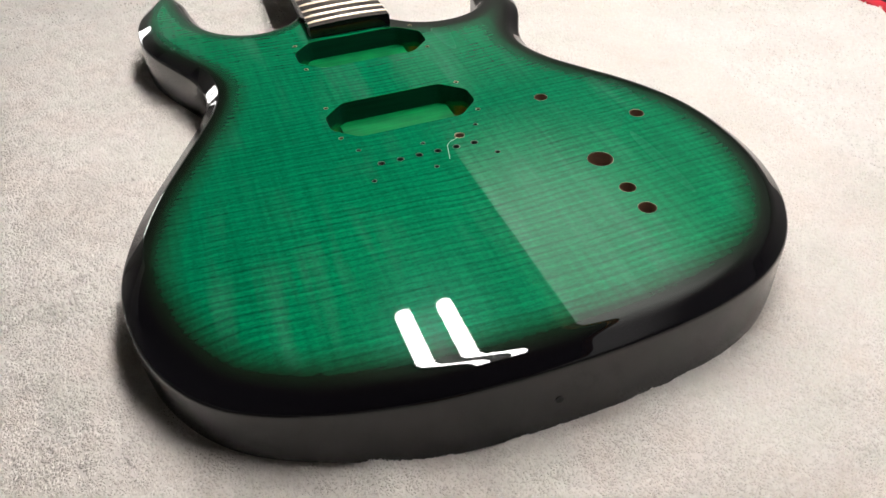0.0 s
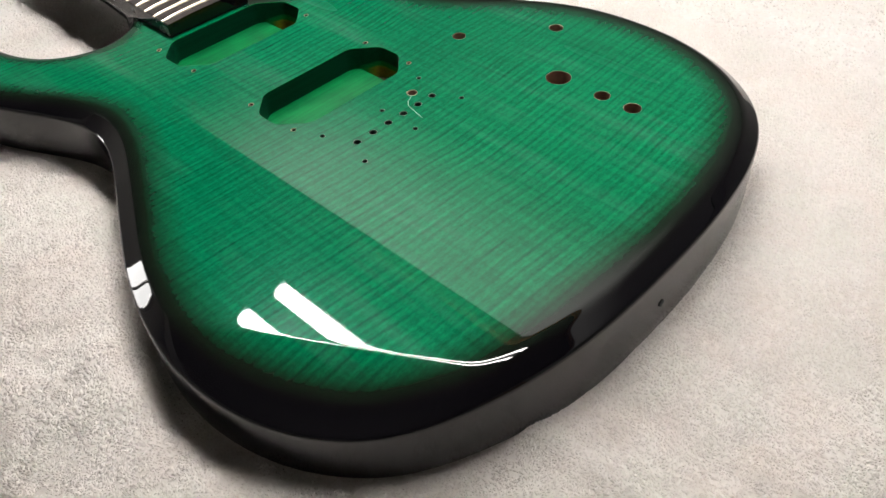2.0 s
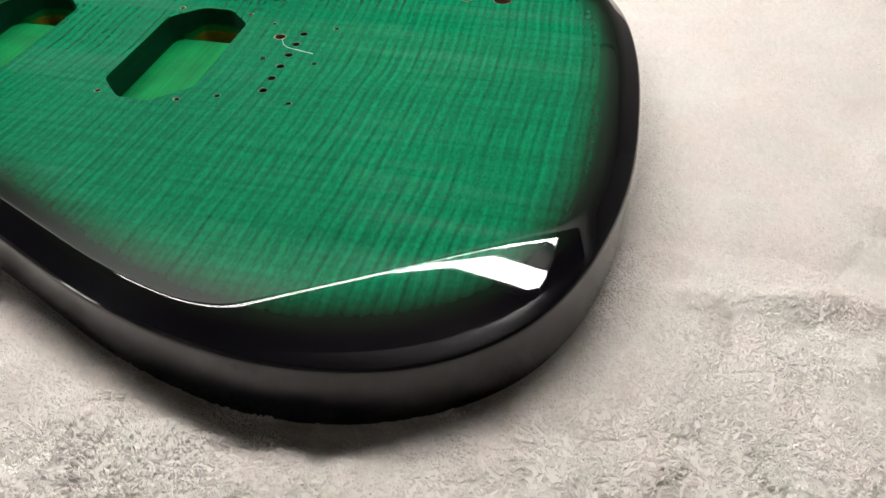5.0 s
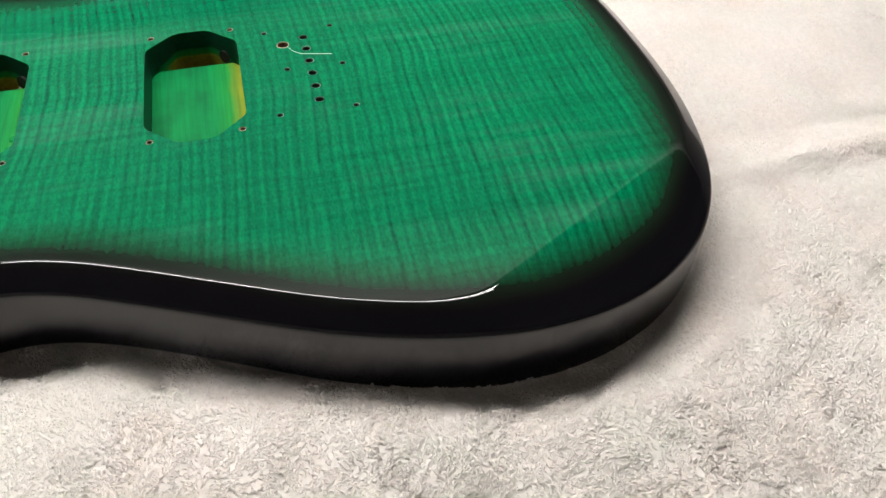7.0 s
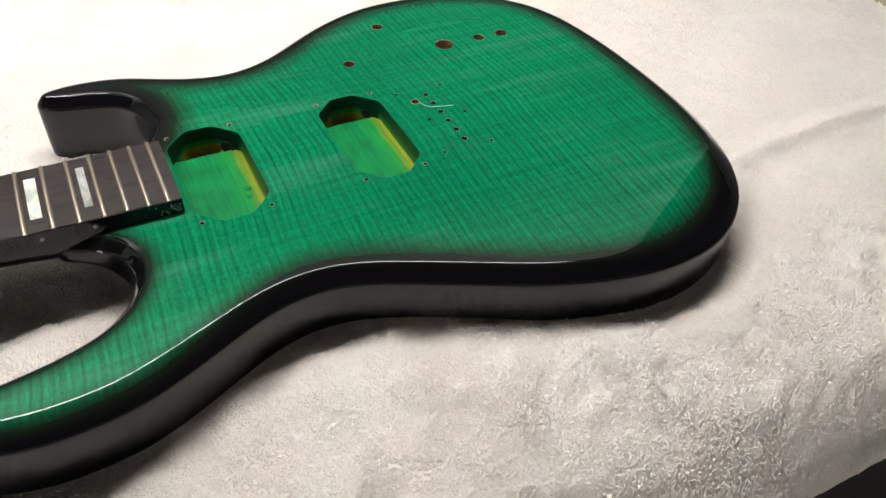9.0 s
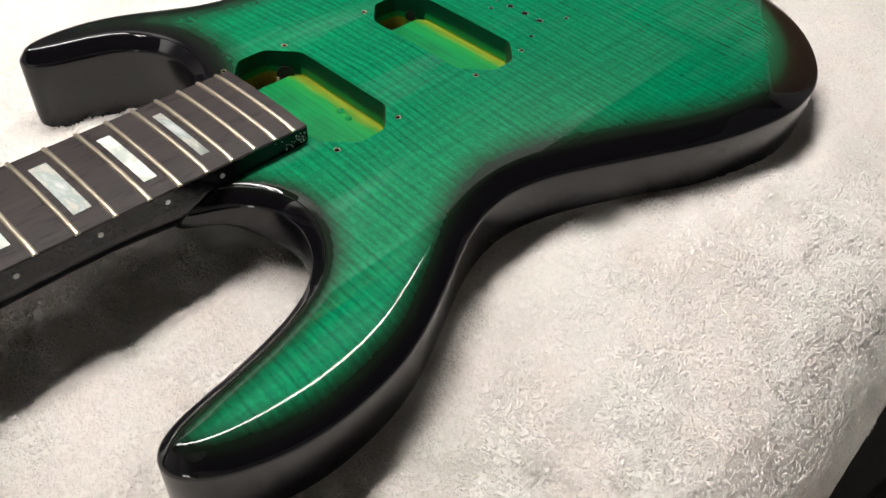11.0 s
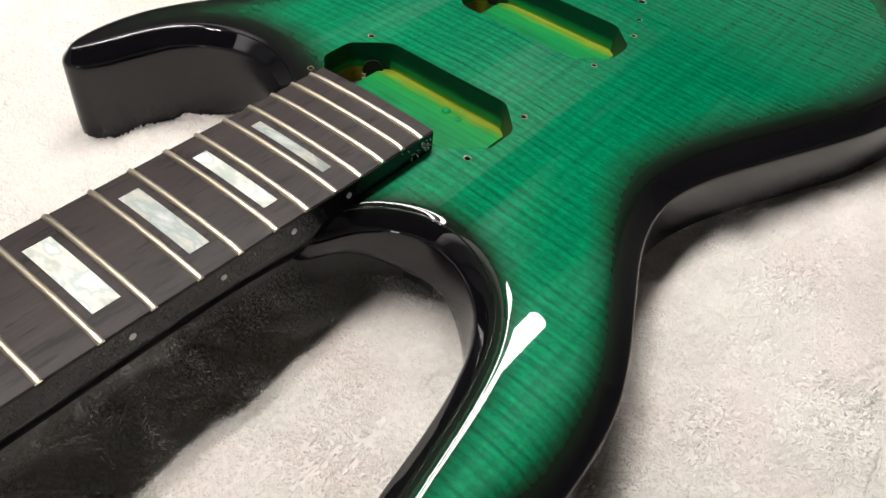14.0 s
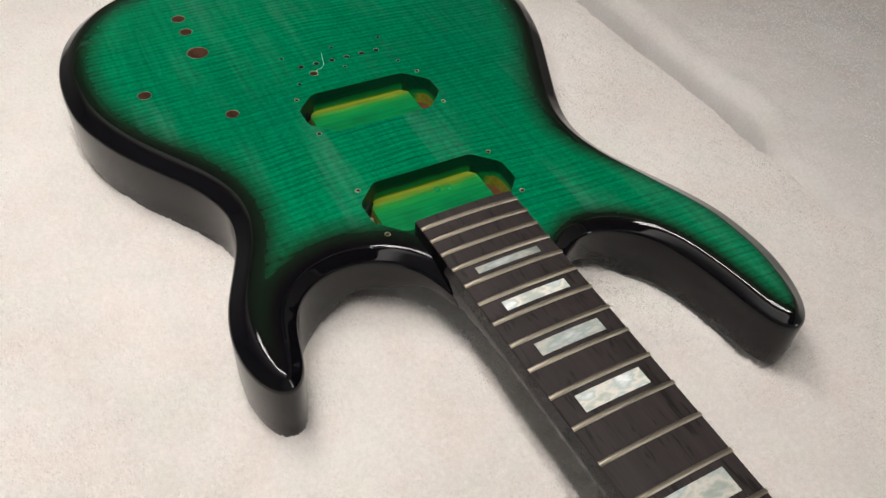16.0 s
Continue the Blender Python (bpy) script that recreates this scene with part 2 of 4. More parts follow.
def pearl():
    m, nodes, links, b = mat("mother_of_pearl")
    nt = noise_tex(nodes, links, 60.0, 3.0, 0.55, (1, 2.2, 1), 0.9)
    oi = nodes.new("ShaderNodeObjectInfo")
    nt.noise_dimensions = "4D"
    links.new(math_node(nodes, links, "MULTIPLY", oi.outputs["Random"], 20.0), nt.inputs["W"])
    r = ramp(nodes, (0.30, (0.30, 0.34, 0.33)), (0.43, (0.46, 0.50, 0.44)), (0.50, (0.74, 0.70, 0.62)), (0.57, (0.44, 0.52, 0.49)), (0.68, (0.86, 0.87, 0.86)))
    links.new(nt.outputs["Fac"], r.inputs[0])
    shell = ramp(nodes, (0.0, (0.52, 0.53, 0.52)), (1.0, (0.98, 0.98, 0.98)))
    links.new(oi.outputs["Random"], shell.inputs[0])
    links.new(mixrgb(nodes, links, "MULTIPLY", 1.0, r.outputs[0], shell.outputs[0]), b.inputs["Base Color"])
    b.inputs["Roughness"].default_value = 0.34
    b.inputs["Coat Weight"].default_value = 0.12
    return m


M_TOP = stained_maple()
M_TERRY = terry()
M_CAV = cavity_stain()
M_EBONY = ebony()
M_PEARL = pearl()
M_BLACK = plain("black_gloss_lacquer", (0.005, 0.005, 0.006), 0.15, 0.0, 0.6, 0.2, 30.0)
M_FRET = plain("nickel_fret_wire", (0.68, 0.60, 0.47), 0.36, 1.0, 0.0, 0.06, 300.0)
M_DOT = plain("white_side_dot", (0.55, 0.55, 0.53), 0.35)
M_RAW = plain("raw_brown_wood", (0.085, 0.035, 0.017), 0.7, spread=0.4, scale=400.0, bump=0.4)
M_CHIP = plain("pale_chipped_wood", (0.36, 0.31, 0.19), 0.6, spread=0.35, scale=500.0)
M_SCAR = plain("pale_scratch", (0.27, 0.42, 0.33), 0.5, spread=0.2, scale=600.0)
M_RIM = plain("bare_green_rim", (0.13, 0.22, 0.15), 0.5, spread=0.3, scale=500.0)
M_DRIP = plain("green_lacquer_drip", (0.01, 0.20, 0.06), 0.2, 0.0, 0.4, 0.2, 300.0)
# near-black that puts the shade inside holes into the colour
M_HOLE_SHADE = plain("hole_shade_black", (0.004, 0.005, 0.004), 0.7, spread=0.3, scale=500.0)


def glow(name, color, strength):
    m, nodes, links, b = mat(name)
    b.inputs["Base Color"].default_value = (0.8, 0.8, 0.8, 1)
    b.inputs["Emission Color"].default_value, b.inputs["Emission Strength"].default_value = (*color, 1), strength
    return m


M_TUBE = glow("lit_fluorescent_tube", (1.0, 0.95, 0.925), TUBE_GLOW)
M_WINDOW_GLOW = glow("added_window_glow", (1.0, 0.98, 0.96), WINDOW_GLOW)
M_SHELF = plain("dark_shelf_board", (0.035, 0.028, 0.022), 0.6, spread=0.3, scale=20.0)
M_TRIM = plain("orange_wood_edging", (0.34, 0.14, 0.04), 0.5, spread=0.3, scale=30.0)
M_WALL = plain("white_wall_paint", (0.74, 0.73, 0.70), 0.8, spread=0.06, scale=3.0, bump=0.1)
M_CREAM = plain("cream_wall_paint", (0.62, 0.60, 0.57), 0.7, spread=0.15, scale=3.0)
M_CEIL = plain("ceiling_paint", (0.7, 0.69, 0.66), 0.9, spread=0.06, scale=3.0)
M_FLOOR = plain("dark_marbled_floor", (0.012, 0.011, 0.0105), 0.4, spread=0.8, scale=60.0)
M_RED = plain("red_plastic_edging", (0.52, 0.015, 0.03), 0.4, spread=0.1)
M_KHAKI = plain("khaki_mat_rubber", (0.42, 0.37, 0.26), 0.6, spread=0.1)
M_BENCH = plain("dark_bench_top", (0.020, 0.015, 0.013), 0.5, spread=0.3, scale=40.0)


def glow_panel():
    """Added glow, its fade shaped by hand to suit what the gloss mirrors."""
    m = glow("added_panel_glow", (1.0, 0.96, 0.93), PANEL_GLOW)
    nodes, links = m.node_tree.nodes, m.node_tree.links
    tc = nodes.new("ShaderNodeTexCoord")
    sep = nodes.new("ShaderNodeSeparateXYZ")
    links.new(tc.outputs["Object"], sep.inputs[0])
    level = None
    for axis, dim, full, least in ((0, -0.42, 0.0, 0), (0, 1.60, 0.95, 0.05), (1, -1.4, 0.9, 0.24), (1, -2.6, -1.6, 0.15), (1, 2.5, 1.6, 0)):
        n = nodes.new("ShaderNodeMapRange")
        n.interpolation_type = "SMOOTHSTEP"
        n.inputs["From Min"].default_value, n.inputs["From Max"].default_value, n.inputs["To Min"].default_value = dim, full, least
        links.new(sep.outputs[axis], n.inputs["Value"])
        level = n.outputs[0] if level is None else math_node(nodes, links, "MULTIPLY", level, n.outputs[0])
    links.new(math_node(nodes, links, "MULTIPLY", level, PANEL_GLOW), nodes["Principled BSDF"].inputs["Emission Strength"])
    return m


M_PANEL = glow_panel()
M_DOOR = plain("tan_varnished_wood", (0.36, 0.20, 0.085), 0.5, spread=0.3, scale=14.0)
M_METAL = plain("grey_painted_metal", (0.28, 0.28, 0.28), 0.5, spread=0.08)

# ---- mesh helpers ----


def mesh_of(name, verts, faces, material, smooth=True, sharp=None):
    me = bpy.data.meshes.new(name)
    me.from_pydata([tuple(map(float, v)) for v in verts], [], [tuple(map(int, q)) for q in faces])
    for mm in (material if isinstance(material, (list, tuple)) else [material]):
        me.materials.append(mm)
    if smooth:
        me.polygons.foreach_set("use_smooth", [True] * len(me.polygons))
        if sharp:
            me.set_sharp_from_angle(angle=radians(sharp))
    me.update()
    return me


def part(name, data, parent, label=""):
    ob = new(name, data)
    ob.parent = parent
    return tagged(ob, label) if label else ob


def from_bm(name, bm, material, smooth=True, sharp=35):
    me = bpy.data.meshes.new(name)
    bm.to_mesh(me)
    bm.free()
    me.materials.append(material)
    if smooth:
        me.polygons.foreach_set("use_smooth", [True] * len(me.polygons))
        me.set_sharp_from_angle(angle=radians(sharp))
    return me


def box_bm(x0, x1, y0, y1, z0, z1, bevel=0.0, segs=2):
    bm = bmesh.new()
    bmesh.ops.create_cube(bm, size=1.0)
    for v in bm.verts:
        v.co = Vector(((x0 + x1) / 2 + v.co.x * (x1 - x0), (y0 + y1) / 2 + v.co.y * (y1 - y0), (z0 + z1) / 2 + v.co.z * (z1 - z0)))
    if bevel:
        bmesh.ops.bevel(bm, geom=bm.edges[:], offset=bevel, segments=segs, affect="EDGES", profile=0.5)
    return bm


# ---- the guitar's body ----
ZT = 0.045          # flat of the top
MM = 0.001
TREBLE = [(0, -165), (28, -164.5), (56, -162), (84, -157), (108, -148.5), (128, -135), (144, -116), (155, -94), (161.5, -68), (163, -42),
          (161, -18), (154.5, 4), (143, 28), (128, 51), (115, 71), (108, 89), (106.5, 104), (110.5, 122), (119, 141), (126, 157),
          (129.8, 173), (130.2, 189), (126.5, 204), (119.5, 214.5), (112, 215), (107, 208), (104, 196), (101.5, 183), (97, 170.5),
          (87, 161), (74, 156.2), (61, 156.2), (49, 160.5), (40, 167), (33.5, 175), (29.5, 185), (27.2, 196)]
BASS = [(-27.6, 216), (-30, 206), (-36, 196.5), (-46.5, 189.5), (-58, 187), (-71, 191), (-81.5, 198.5), (-89, 208), (-94, 220.5), (-98, 237),
        (-101, 256), (-102.5, 269), (-105, 279.5), (-109.5, 285.5), (-115.5, 286.5), (-122, 282.5), (-128.5, 274.5), (-135, 259.5), (-139, 241), (-138.8, 222),
        (-136.5, 203), (-130, 184), (-120, 162), (-110, 140), (-105.2, 121), (-105.4, 103), (-111.5, 83), (-122.5, 59), (-135, 33), (-147, 7),
        (-156, -20), (-161.5, -48), (-160.5, -73), (-155, -96), (-145, -116), (-130, -134), (-110, -147), (-85, -156), (-56, -162), (-28, -164.5)]


def closed_curve(ctrl, n):
    """Points evenly spaced on a closed Catmull-Rom curve."""
    c = np.array(ctrl, float)
    k = len(c)
    out = []
    for i in range(k):
        p0, p1, p2, p3 = c[i - 1], c[i], c[(i + 1) % k], c[(i + 2) % k]
        for u in np.linspace(0, 1, 24, endpoint=False):
            out.append(0.5 * (2 * p1 + (p2 - p0) * u + (2 * p0 - 5 * p1 + 4 * p2 - p3) * u * u + (3 * p1 - p0 - 3 * p2 + p3) * u ** 3))
    out = np.array(out)
    seg = np.linalg.norm(np.roll(out, -1, 0) - out, axis=1)
    s = np.concatenate([[0], np.cumsum(seg)])
    q = np.linspace(0, s[-1], n, endpoint=False)
    ring = np.vstack([out, out[:1]])
    return np.stack([np.interp(q, s, ring[:, 0]), np.interp(q, s, ring[:, 1])], 1)


NRIM = 1280


def blur(a, sigma):
    """Smooths an array that runs round the rim; sigma in 640ths of its length."""
    sigma *= NRIM / 640
    h = int(3 * sigma) + 1
    k = np.exp(-0.5 * (np.arange(-h, h + 1) / sigma) ** 2)
    k /= k.sum()
    if a.ndim > 1:
        return np.stack([blur(a[:, j], sigma) for j in range(a.shape[1])], 1)
    return np.convolve(np.concatenate([a[-h:], a, a[:h]]), k, "valid")


NECK_JOIN = [(23, 205), (8, 211), (-10, 217), (-23, 223)]
RIM = blur(closed_curve(TREBLE + NECK_JOIN + BASS, NRIM) * MM, 1.6)


def inward(ring):
    tan = np.roll(ring, -1, 0) - np.roll(ring, 1, 0)
    tan /= np.linalg.norm(tan, axis=1, keepdims=True)
    return np.stack([-tan[:, 1], tan[:, 0]], 1)


RIM_N = inward(RIM)


def inside(pts, poly):
    """Which points lie in a polygon."""
    x, y = pts[:, 0:1], pts[:, 1:2]
    x1, y1 = poly[:, 0], poly[:, 1]
    x2, y2 = np.roll(x1, -1), np.roll(y1, -1)
    hit = ((y1 > y) != (y2 > y)) & (x < (x2 - x1) * (y - y1) / (y2 - y1 + 1e-12) + x1)
    return hit.sum(1) % 2 == 1


def rim_distance(pts):
    out = np.empty(len(pts))
    for i in range(0, len(pts), 2000):
        out[i:i + 2000] = np.sqrt(((pts[i:i + 2000, None] - RIM[None]) ** 2).sum(2)).min(1)
    return out


# how far the bevel may reach in before it meets the other side
dv = RIM[None] - RIM[:, None]
along = (dv * RIM_N[:, None]).sum(2)
room = np.where(along > 1e-6, (dv ** 2).sum(2) / (2 * np.maximum(along, 1e-6)), 9.0).min(1)
BEVEL = np.full(NRIM, 9.0 * MM)
cut = (RIM[:, 1] > 0.15) & (np.abs(RIM[:, 0]) < 0.112) & (RIM_N[:, 1] < 0.75)
BEVEL[cut] = 6.5 * MM
outer_horn = (RIM[:, 0] < -0.115) & (RIM[:, 1] > 0.16)
BEVEL[outer_horn] = 12.0 * MM
BEVEL = blur(BEVEL, 8.0)
# the forearm facet: a plane that leaves the flat along a straight line over the lower bass bout
fa, fb = np.array([-0.1502, -0.0412]), np.array([-0.0885, -0.1463])
fn = np.array([-(fb - fa)[1], (fb - fa)[0]])
fn /= -np.linalg.norm(fn)
FOREARM_SLOPE = math.tan(radians(16.2))
EDGE_Z = 38.5 * MM
CHAMFER = blur(np.minimum(BEVEL, room * 0.62), 2.5)
past_line = (RIM - fa) @ fn
inwards = -(RIM_N @ fn)
reach = np.where((past_line > 0) & (inwards > 0.15), past_line / np.maximum(inwards, 0.15), 0.0)
CREASE = blur(np.minimum(np.maximum(CHAMFER, np.minimum(reach, 0.045)), room * 0.8), 2.0)
IS_CUT = blur(((RIM[:, 1] > 0.165) & (RIM[:, 0] < -0.036) & (RIM[:, 0] > -0.112) & (RIM_N[:, 0] < 0.35)).astype(float), 4.0)
SUPPORT = np.minimum(CREASE + (6.0 + 6.0 * IS_CUT) * MM + 3.0 * MM * (reach > CHAMFER), room * 0.95)
IS_TIGHT = blur(((RIM[:, 0] < -0.09) & (RIM[:, 1] > -0.09) & (RIM[:, 1] < 0.20)).astype(float), 8.0)
IS_FACET = blur((reach > CHAMFER).astype(float), 6.0)
IS_HORN = blur(outer_horn.astype(float), 8.0)
CREASE_SOFT = ((1.9 - 1.2 * IS_TIGHT - 0.8 * IS_HORN * (1 - IS_TIGHT) + 1.2 * IS_CUT) * (1 - IS_FACET) + 0.4 * IS_FACET) * MM


def smooth_min(a, b, k):
    h = np.maximum(k - np.abs(a - b), 0) / k
    return np.minimum(a, b) - h * h * k / 4


def top_height(inset):
    """Height of the carved top at an inset from the rim: chamfer, forearm facet and flat, with soft creases."""
    p = RIM + RIM_N * inset[:, None]
    chamfer = EDGE_Z + (ZT - EDGE_Z) * inset / CHAMFER
    facet = ZT - ((p - fa) @ fn) * FOREARM_SLOPE
    return smooth_min(smooth_min(chamfer, facet, 4.0 * MM), ZT, CREASE_SOFT)


# the heel's underside rises towards the neck inside both cutaways
hk = np.clip((0.094 - np.abs(RIM[:, 0])) / 0.036, 0, 1) * np.clip((RIM[:, 1] - 0.145) / 0.012, 0, 1)
FOOT_Z = blur(0.018 * hk * hk * (3 - 2 * hk) + 0.012 * np.clip((0.044 - np.abs(RIM[:, 0])) / 0.014, 0, 1) * (hk > 0), 2.5)
# the back is eased on the bass side, with a belly cut at the waist
bass_side = np.clip((-0.045 - RIM[:, 0]) / 0.06, 0, 1)
belly = np.exp(-((RIM[:, 1] - 0.055) / 0.06) ** 2) * (RIM[:, 0] < -0.09)
FOOT_Z = np.maximum(FOOT_Z, blur(0.0085 * bass_side * bass_side * (3 - 2 * bass_side) + 0.0045 * belly, 6.0))


def corner(a, b, c, r, n=6):
    """Points of a rounded corner at b between a and c (arrays of inset and height)."""
    u, v = a - b, c - b
    lu, lv = np.linalg.norm(u, axis=1, keepdims=True), np.linalg.norm(v, axis=1, keepdims=True)
    ru = np.minimum(r, 0.48 * np.minimum(lu, lv))
    p, q = b + u / lu * ru, b + v / lv * ru
    return [(1 - t) ** 2 * p + 2 * t * (1 - t) * b + t * t * q for t in np.linspace(0, 1, n)]


def body_rings():
    col = lambda x, z: np.stack([np.broadcast_to(x, NRIM), np.broadcast_to(z, NRIM)], 1).astype(float)
    carved = lambda inset: col(inset, top_height(inset))
    edge = carved(np.zeros(NRIM))
    foot = col(0.6 * MM, FOOT_Z)
    low = col(0.0, FOOT_Z + np.minimum(10 * MM, 0.4 * (edge[:, 1] - FOOT_Z)))
    foot_in = col(np.minimum(12 * MM, room * 0.5), FOOT_Z)
    slope = carved(np.minimum(2.6 * MM, 0.5 * CREASE))
    prof = [foot_in] + corner(foot_in, foot, low, 2.6 * MM, 6) + [low, (low + edge) / 2] + corner(low, edge, slope, 1.7 * MM, 8)
    start = np.minimum(1.8 * MM, 0.4 * CREASE)
    prof += [carved(start + (CREASE - start) * f) for f in (0.12, 0.28, 0.44, 0.58, 0.70, 0.79, 0.86)]
    gap = np.minimum(SUPPORT - CREASE, CREASE * 0.14 + 6 * MM)
    prof += [carved(CREASE + gap * f) for f in (-0.12, -0.06, 0.0, 0.06, 0.12, 0.2, 0.32, 0.5, 0.75)]
    flat = col(SUPPORT, ZT)
    return prof + [flat]


def octagon(cx, cy, hw, hh, cham, r, n=5):
    pts = [(hw - cham, -hh), (hw, -hh + cham), (hw, hh - cham), (hw - cham, hh), (-hw + cham, hh), (-hw, hh - cham), (-hw, -hh + cham), (-hw + cham, -hh)]
    pts = np.array(pts)
    out = []
    for i in range(8):
        a, b, c = pts[i - 1], pts[i], pts[(i + 1) % 8]
        u, v = (a - b) / np.linalg.norm(a - b), (c - b) / np.linalg.norm(c - b)
        rr = min(r, 0.45 * np.linalg.norm(a - b), 0.45 * np.linalg.norm(c - b))
        for t in np.linspace(0, 1, n):
            out.append((1 - t) ** 2 * (b + u * rr) + 2 * t * (1 - t) * b + t * t * (b + v * rr))
    return np.array(out) + (cx, cy)


def circle(cx, cy, r, n=24):
    a = np.linspace(0, 2 * math.pi, n, endpoint=False)
    return np.stack([cx + r * np.cos(a), cy + r * np.sin(a)], 1)


# openings in the top: (outline, depth)
ROUTES = [octagon(-0.0003, 0.0418, 0.0432, 0.0203, 0.0130, 0.0032), octagon(0.0003, 0.1315, 0.0432, 0.0208, 0.0130, 0.0032)]
RING_SCREWS = [(s * 0.0404, y) for y in (0.0238, 0.0596, 0.1134, 0.1498) for s in (1, -1)]
BRIDGE_SCREWS = [(0.0327, 0.0086), (-0.0347, 0.0084), (0.0331, -0.0222), (-0.0349, -0.0228), (-0.0012, -0.0227), (-0.0007, 0.0016)]
STRING_HOLES = [(0.0252 - 0.01044 * i, -0.0087) for i in range(6)]
CONTROLS = [(0.0792, 0.0221, 0.0038), (0.1203, -0.0158, 0.0040), (0.0790, -0.0491, 0.0066), (0.0791, -0.0766, 0.0041), (0.0791, -0.0947, 0.0044)]
GROUND_HOLE = (0.0205, 0.0012)

guitar = tagged(new("electric_guitar"), "unassembled green flame maple electric guitar lying on a white towel", "guitar")
guitar.empty_display_size = 0.05


def build_body():
    from mathutils.geometry import delaunay_2d_cdt
    prof = body_rings()
    verts, faces, burst = [], [], []
    for ring in prof:
        p = RIM + RIM_N * ring[:, :1]
        verts.extend(np.column_stack([p, ring[:, 1]]))
        burst.extend(ring[:, 0])
    nr = len(prof)
    for k in range(nr - 1):
        for i in range(NRIM):
            j = (i + 1) % NRIM
            faces.append((k * NRIM + i, k * NRIM + j, (k + 1) * NRIM + j, (k + 1) * NRIM + i))
    faces.append(tuple(range(NRIM - 1, -1, -1)))
    # the flat of the top, with its openings
    flat_ring = RIM + RIM_N * prof[-1][:, :1]
    holes = list(ROUTES) + [circle(x, y, 0.00125, 12) for x, y in RING_SCREWS + BRIDGE_SCREWS]
    holes += [circle(x, y, 0.0019, 14) for x, y in STRING_HOLES] + [circle(x, y, r, 28) for x, y, r in CONTROLS]
    holes.append(circle(*GROUND_HOLE, 0.0026, 12))
    pts, edges = [tuple(p) for p in flat_ring], [(i, (i + 1) % NRIM) for i in range(NRIM)]
    for h in holes:
        s = len(pts)
        pts += [tuple(p) for p in h]
        edges += [(s + i, s + (i + 1) % len(h)) for i in range(len(h))]
    gx, gy = np.meshgrid(np.arange(-0.16, 0.165, 0.006), np.arange(-0.16, 0.285, 0.006))
    grid = np.stack([gx.ravel(), gy.ravel()], 1)
    ok = inside(grid, flat_ring)
    for h in holes:
        ok &= ~inside(grid, h)
    grid = grid[ok]
    fixed = np.array(pts)
    far = np.array([np.sqrt(((fixed - g) ** 2).sum(1)).min() > 0.0015 for g in grid])
    pts += [tuple(g) for g in grid[far]]
    cv, _, cf, ov, _, _ = delaunay_2d_cdt([Vector(p) for p in pts], edges, [], 0, 1e-7)
    cv = np.array([(v.x, v.y) for v in cv])
    cf = np.array([tuple(q) for q in cf if len(q) == 3])
    mid = cv[cf].mean(1)
    keep = inside(mid, flat_ring)
    for h in holes:
        keep &= ~inside(mid, h)
    cf = cf[keep]
    # weld the flat to the last ring
    base, last = len(verts), (nr - 1) * NRIM
    back = {}
    for k, orig in enumerate(ov):
        if orig and orig[0] < NRIM:
            back[k] = last + orig[0]
    for k, p in enumerate(cv):
        if k not in back:
            back[k] = len(verts)
            verts.append((p[0], p[1], ZT))
    burst.extend(rim_distance(np.array([v[:2] for v in verts[base:]])) if len(verts) > base else [])
    for a, b, c in cf:
        pa, pb, pc = cv[a], cv[b], cv[c]
        up = (pb[0] - pa[0]) * (pc[1] - pa[1]) - (pb[1] - pa[1]) * (pc[0] - pa[0]) > 0
        faces.append((back[a], back[b], back[c]) if up else (back[a], back[c], back[b]))
    vy = np.array([v[1] for v in verts])
    k = np.clip((vy - 0.10) / 0.10, 0, 1)
    bass = np.clip(0.5 - np.array([v[0] for v in verts]) / 0.06, 0, 1)
    burst = np.array(burst) * (1 + (1.05 * bass - 0.28) * k * k * (3 - 2 * k))
    past = (np.array([v[:2] for v in verts]) - fa) @ fn
    burst = burst - 0.24 * np.clip(past, 0, 0.03)
    me = mesh_of("body", verts, faces, M_TOP)
    at = me.attributes.new("burst", "FLOAT", "POINT")
    at.data.foreach_set("value", np.array(burst, np.float32))
    return me


body = part("body", build_body(), guitar, "glossy green flame maple body with black burst edge")


EAR = 0.0335        # where the deeper drilled ends of a cavity begin


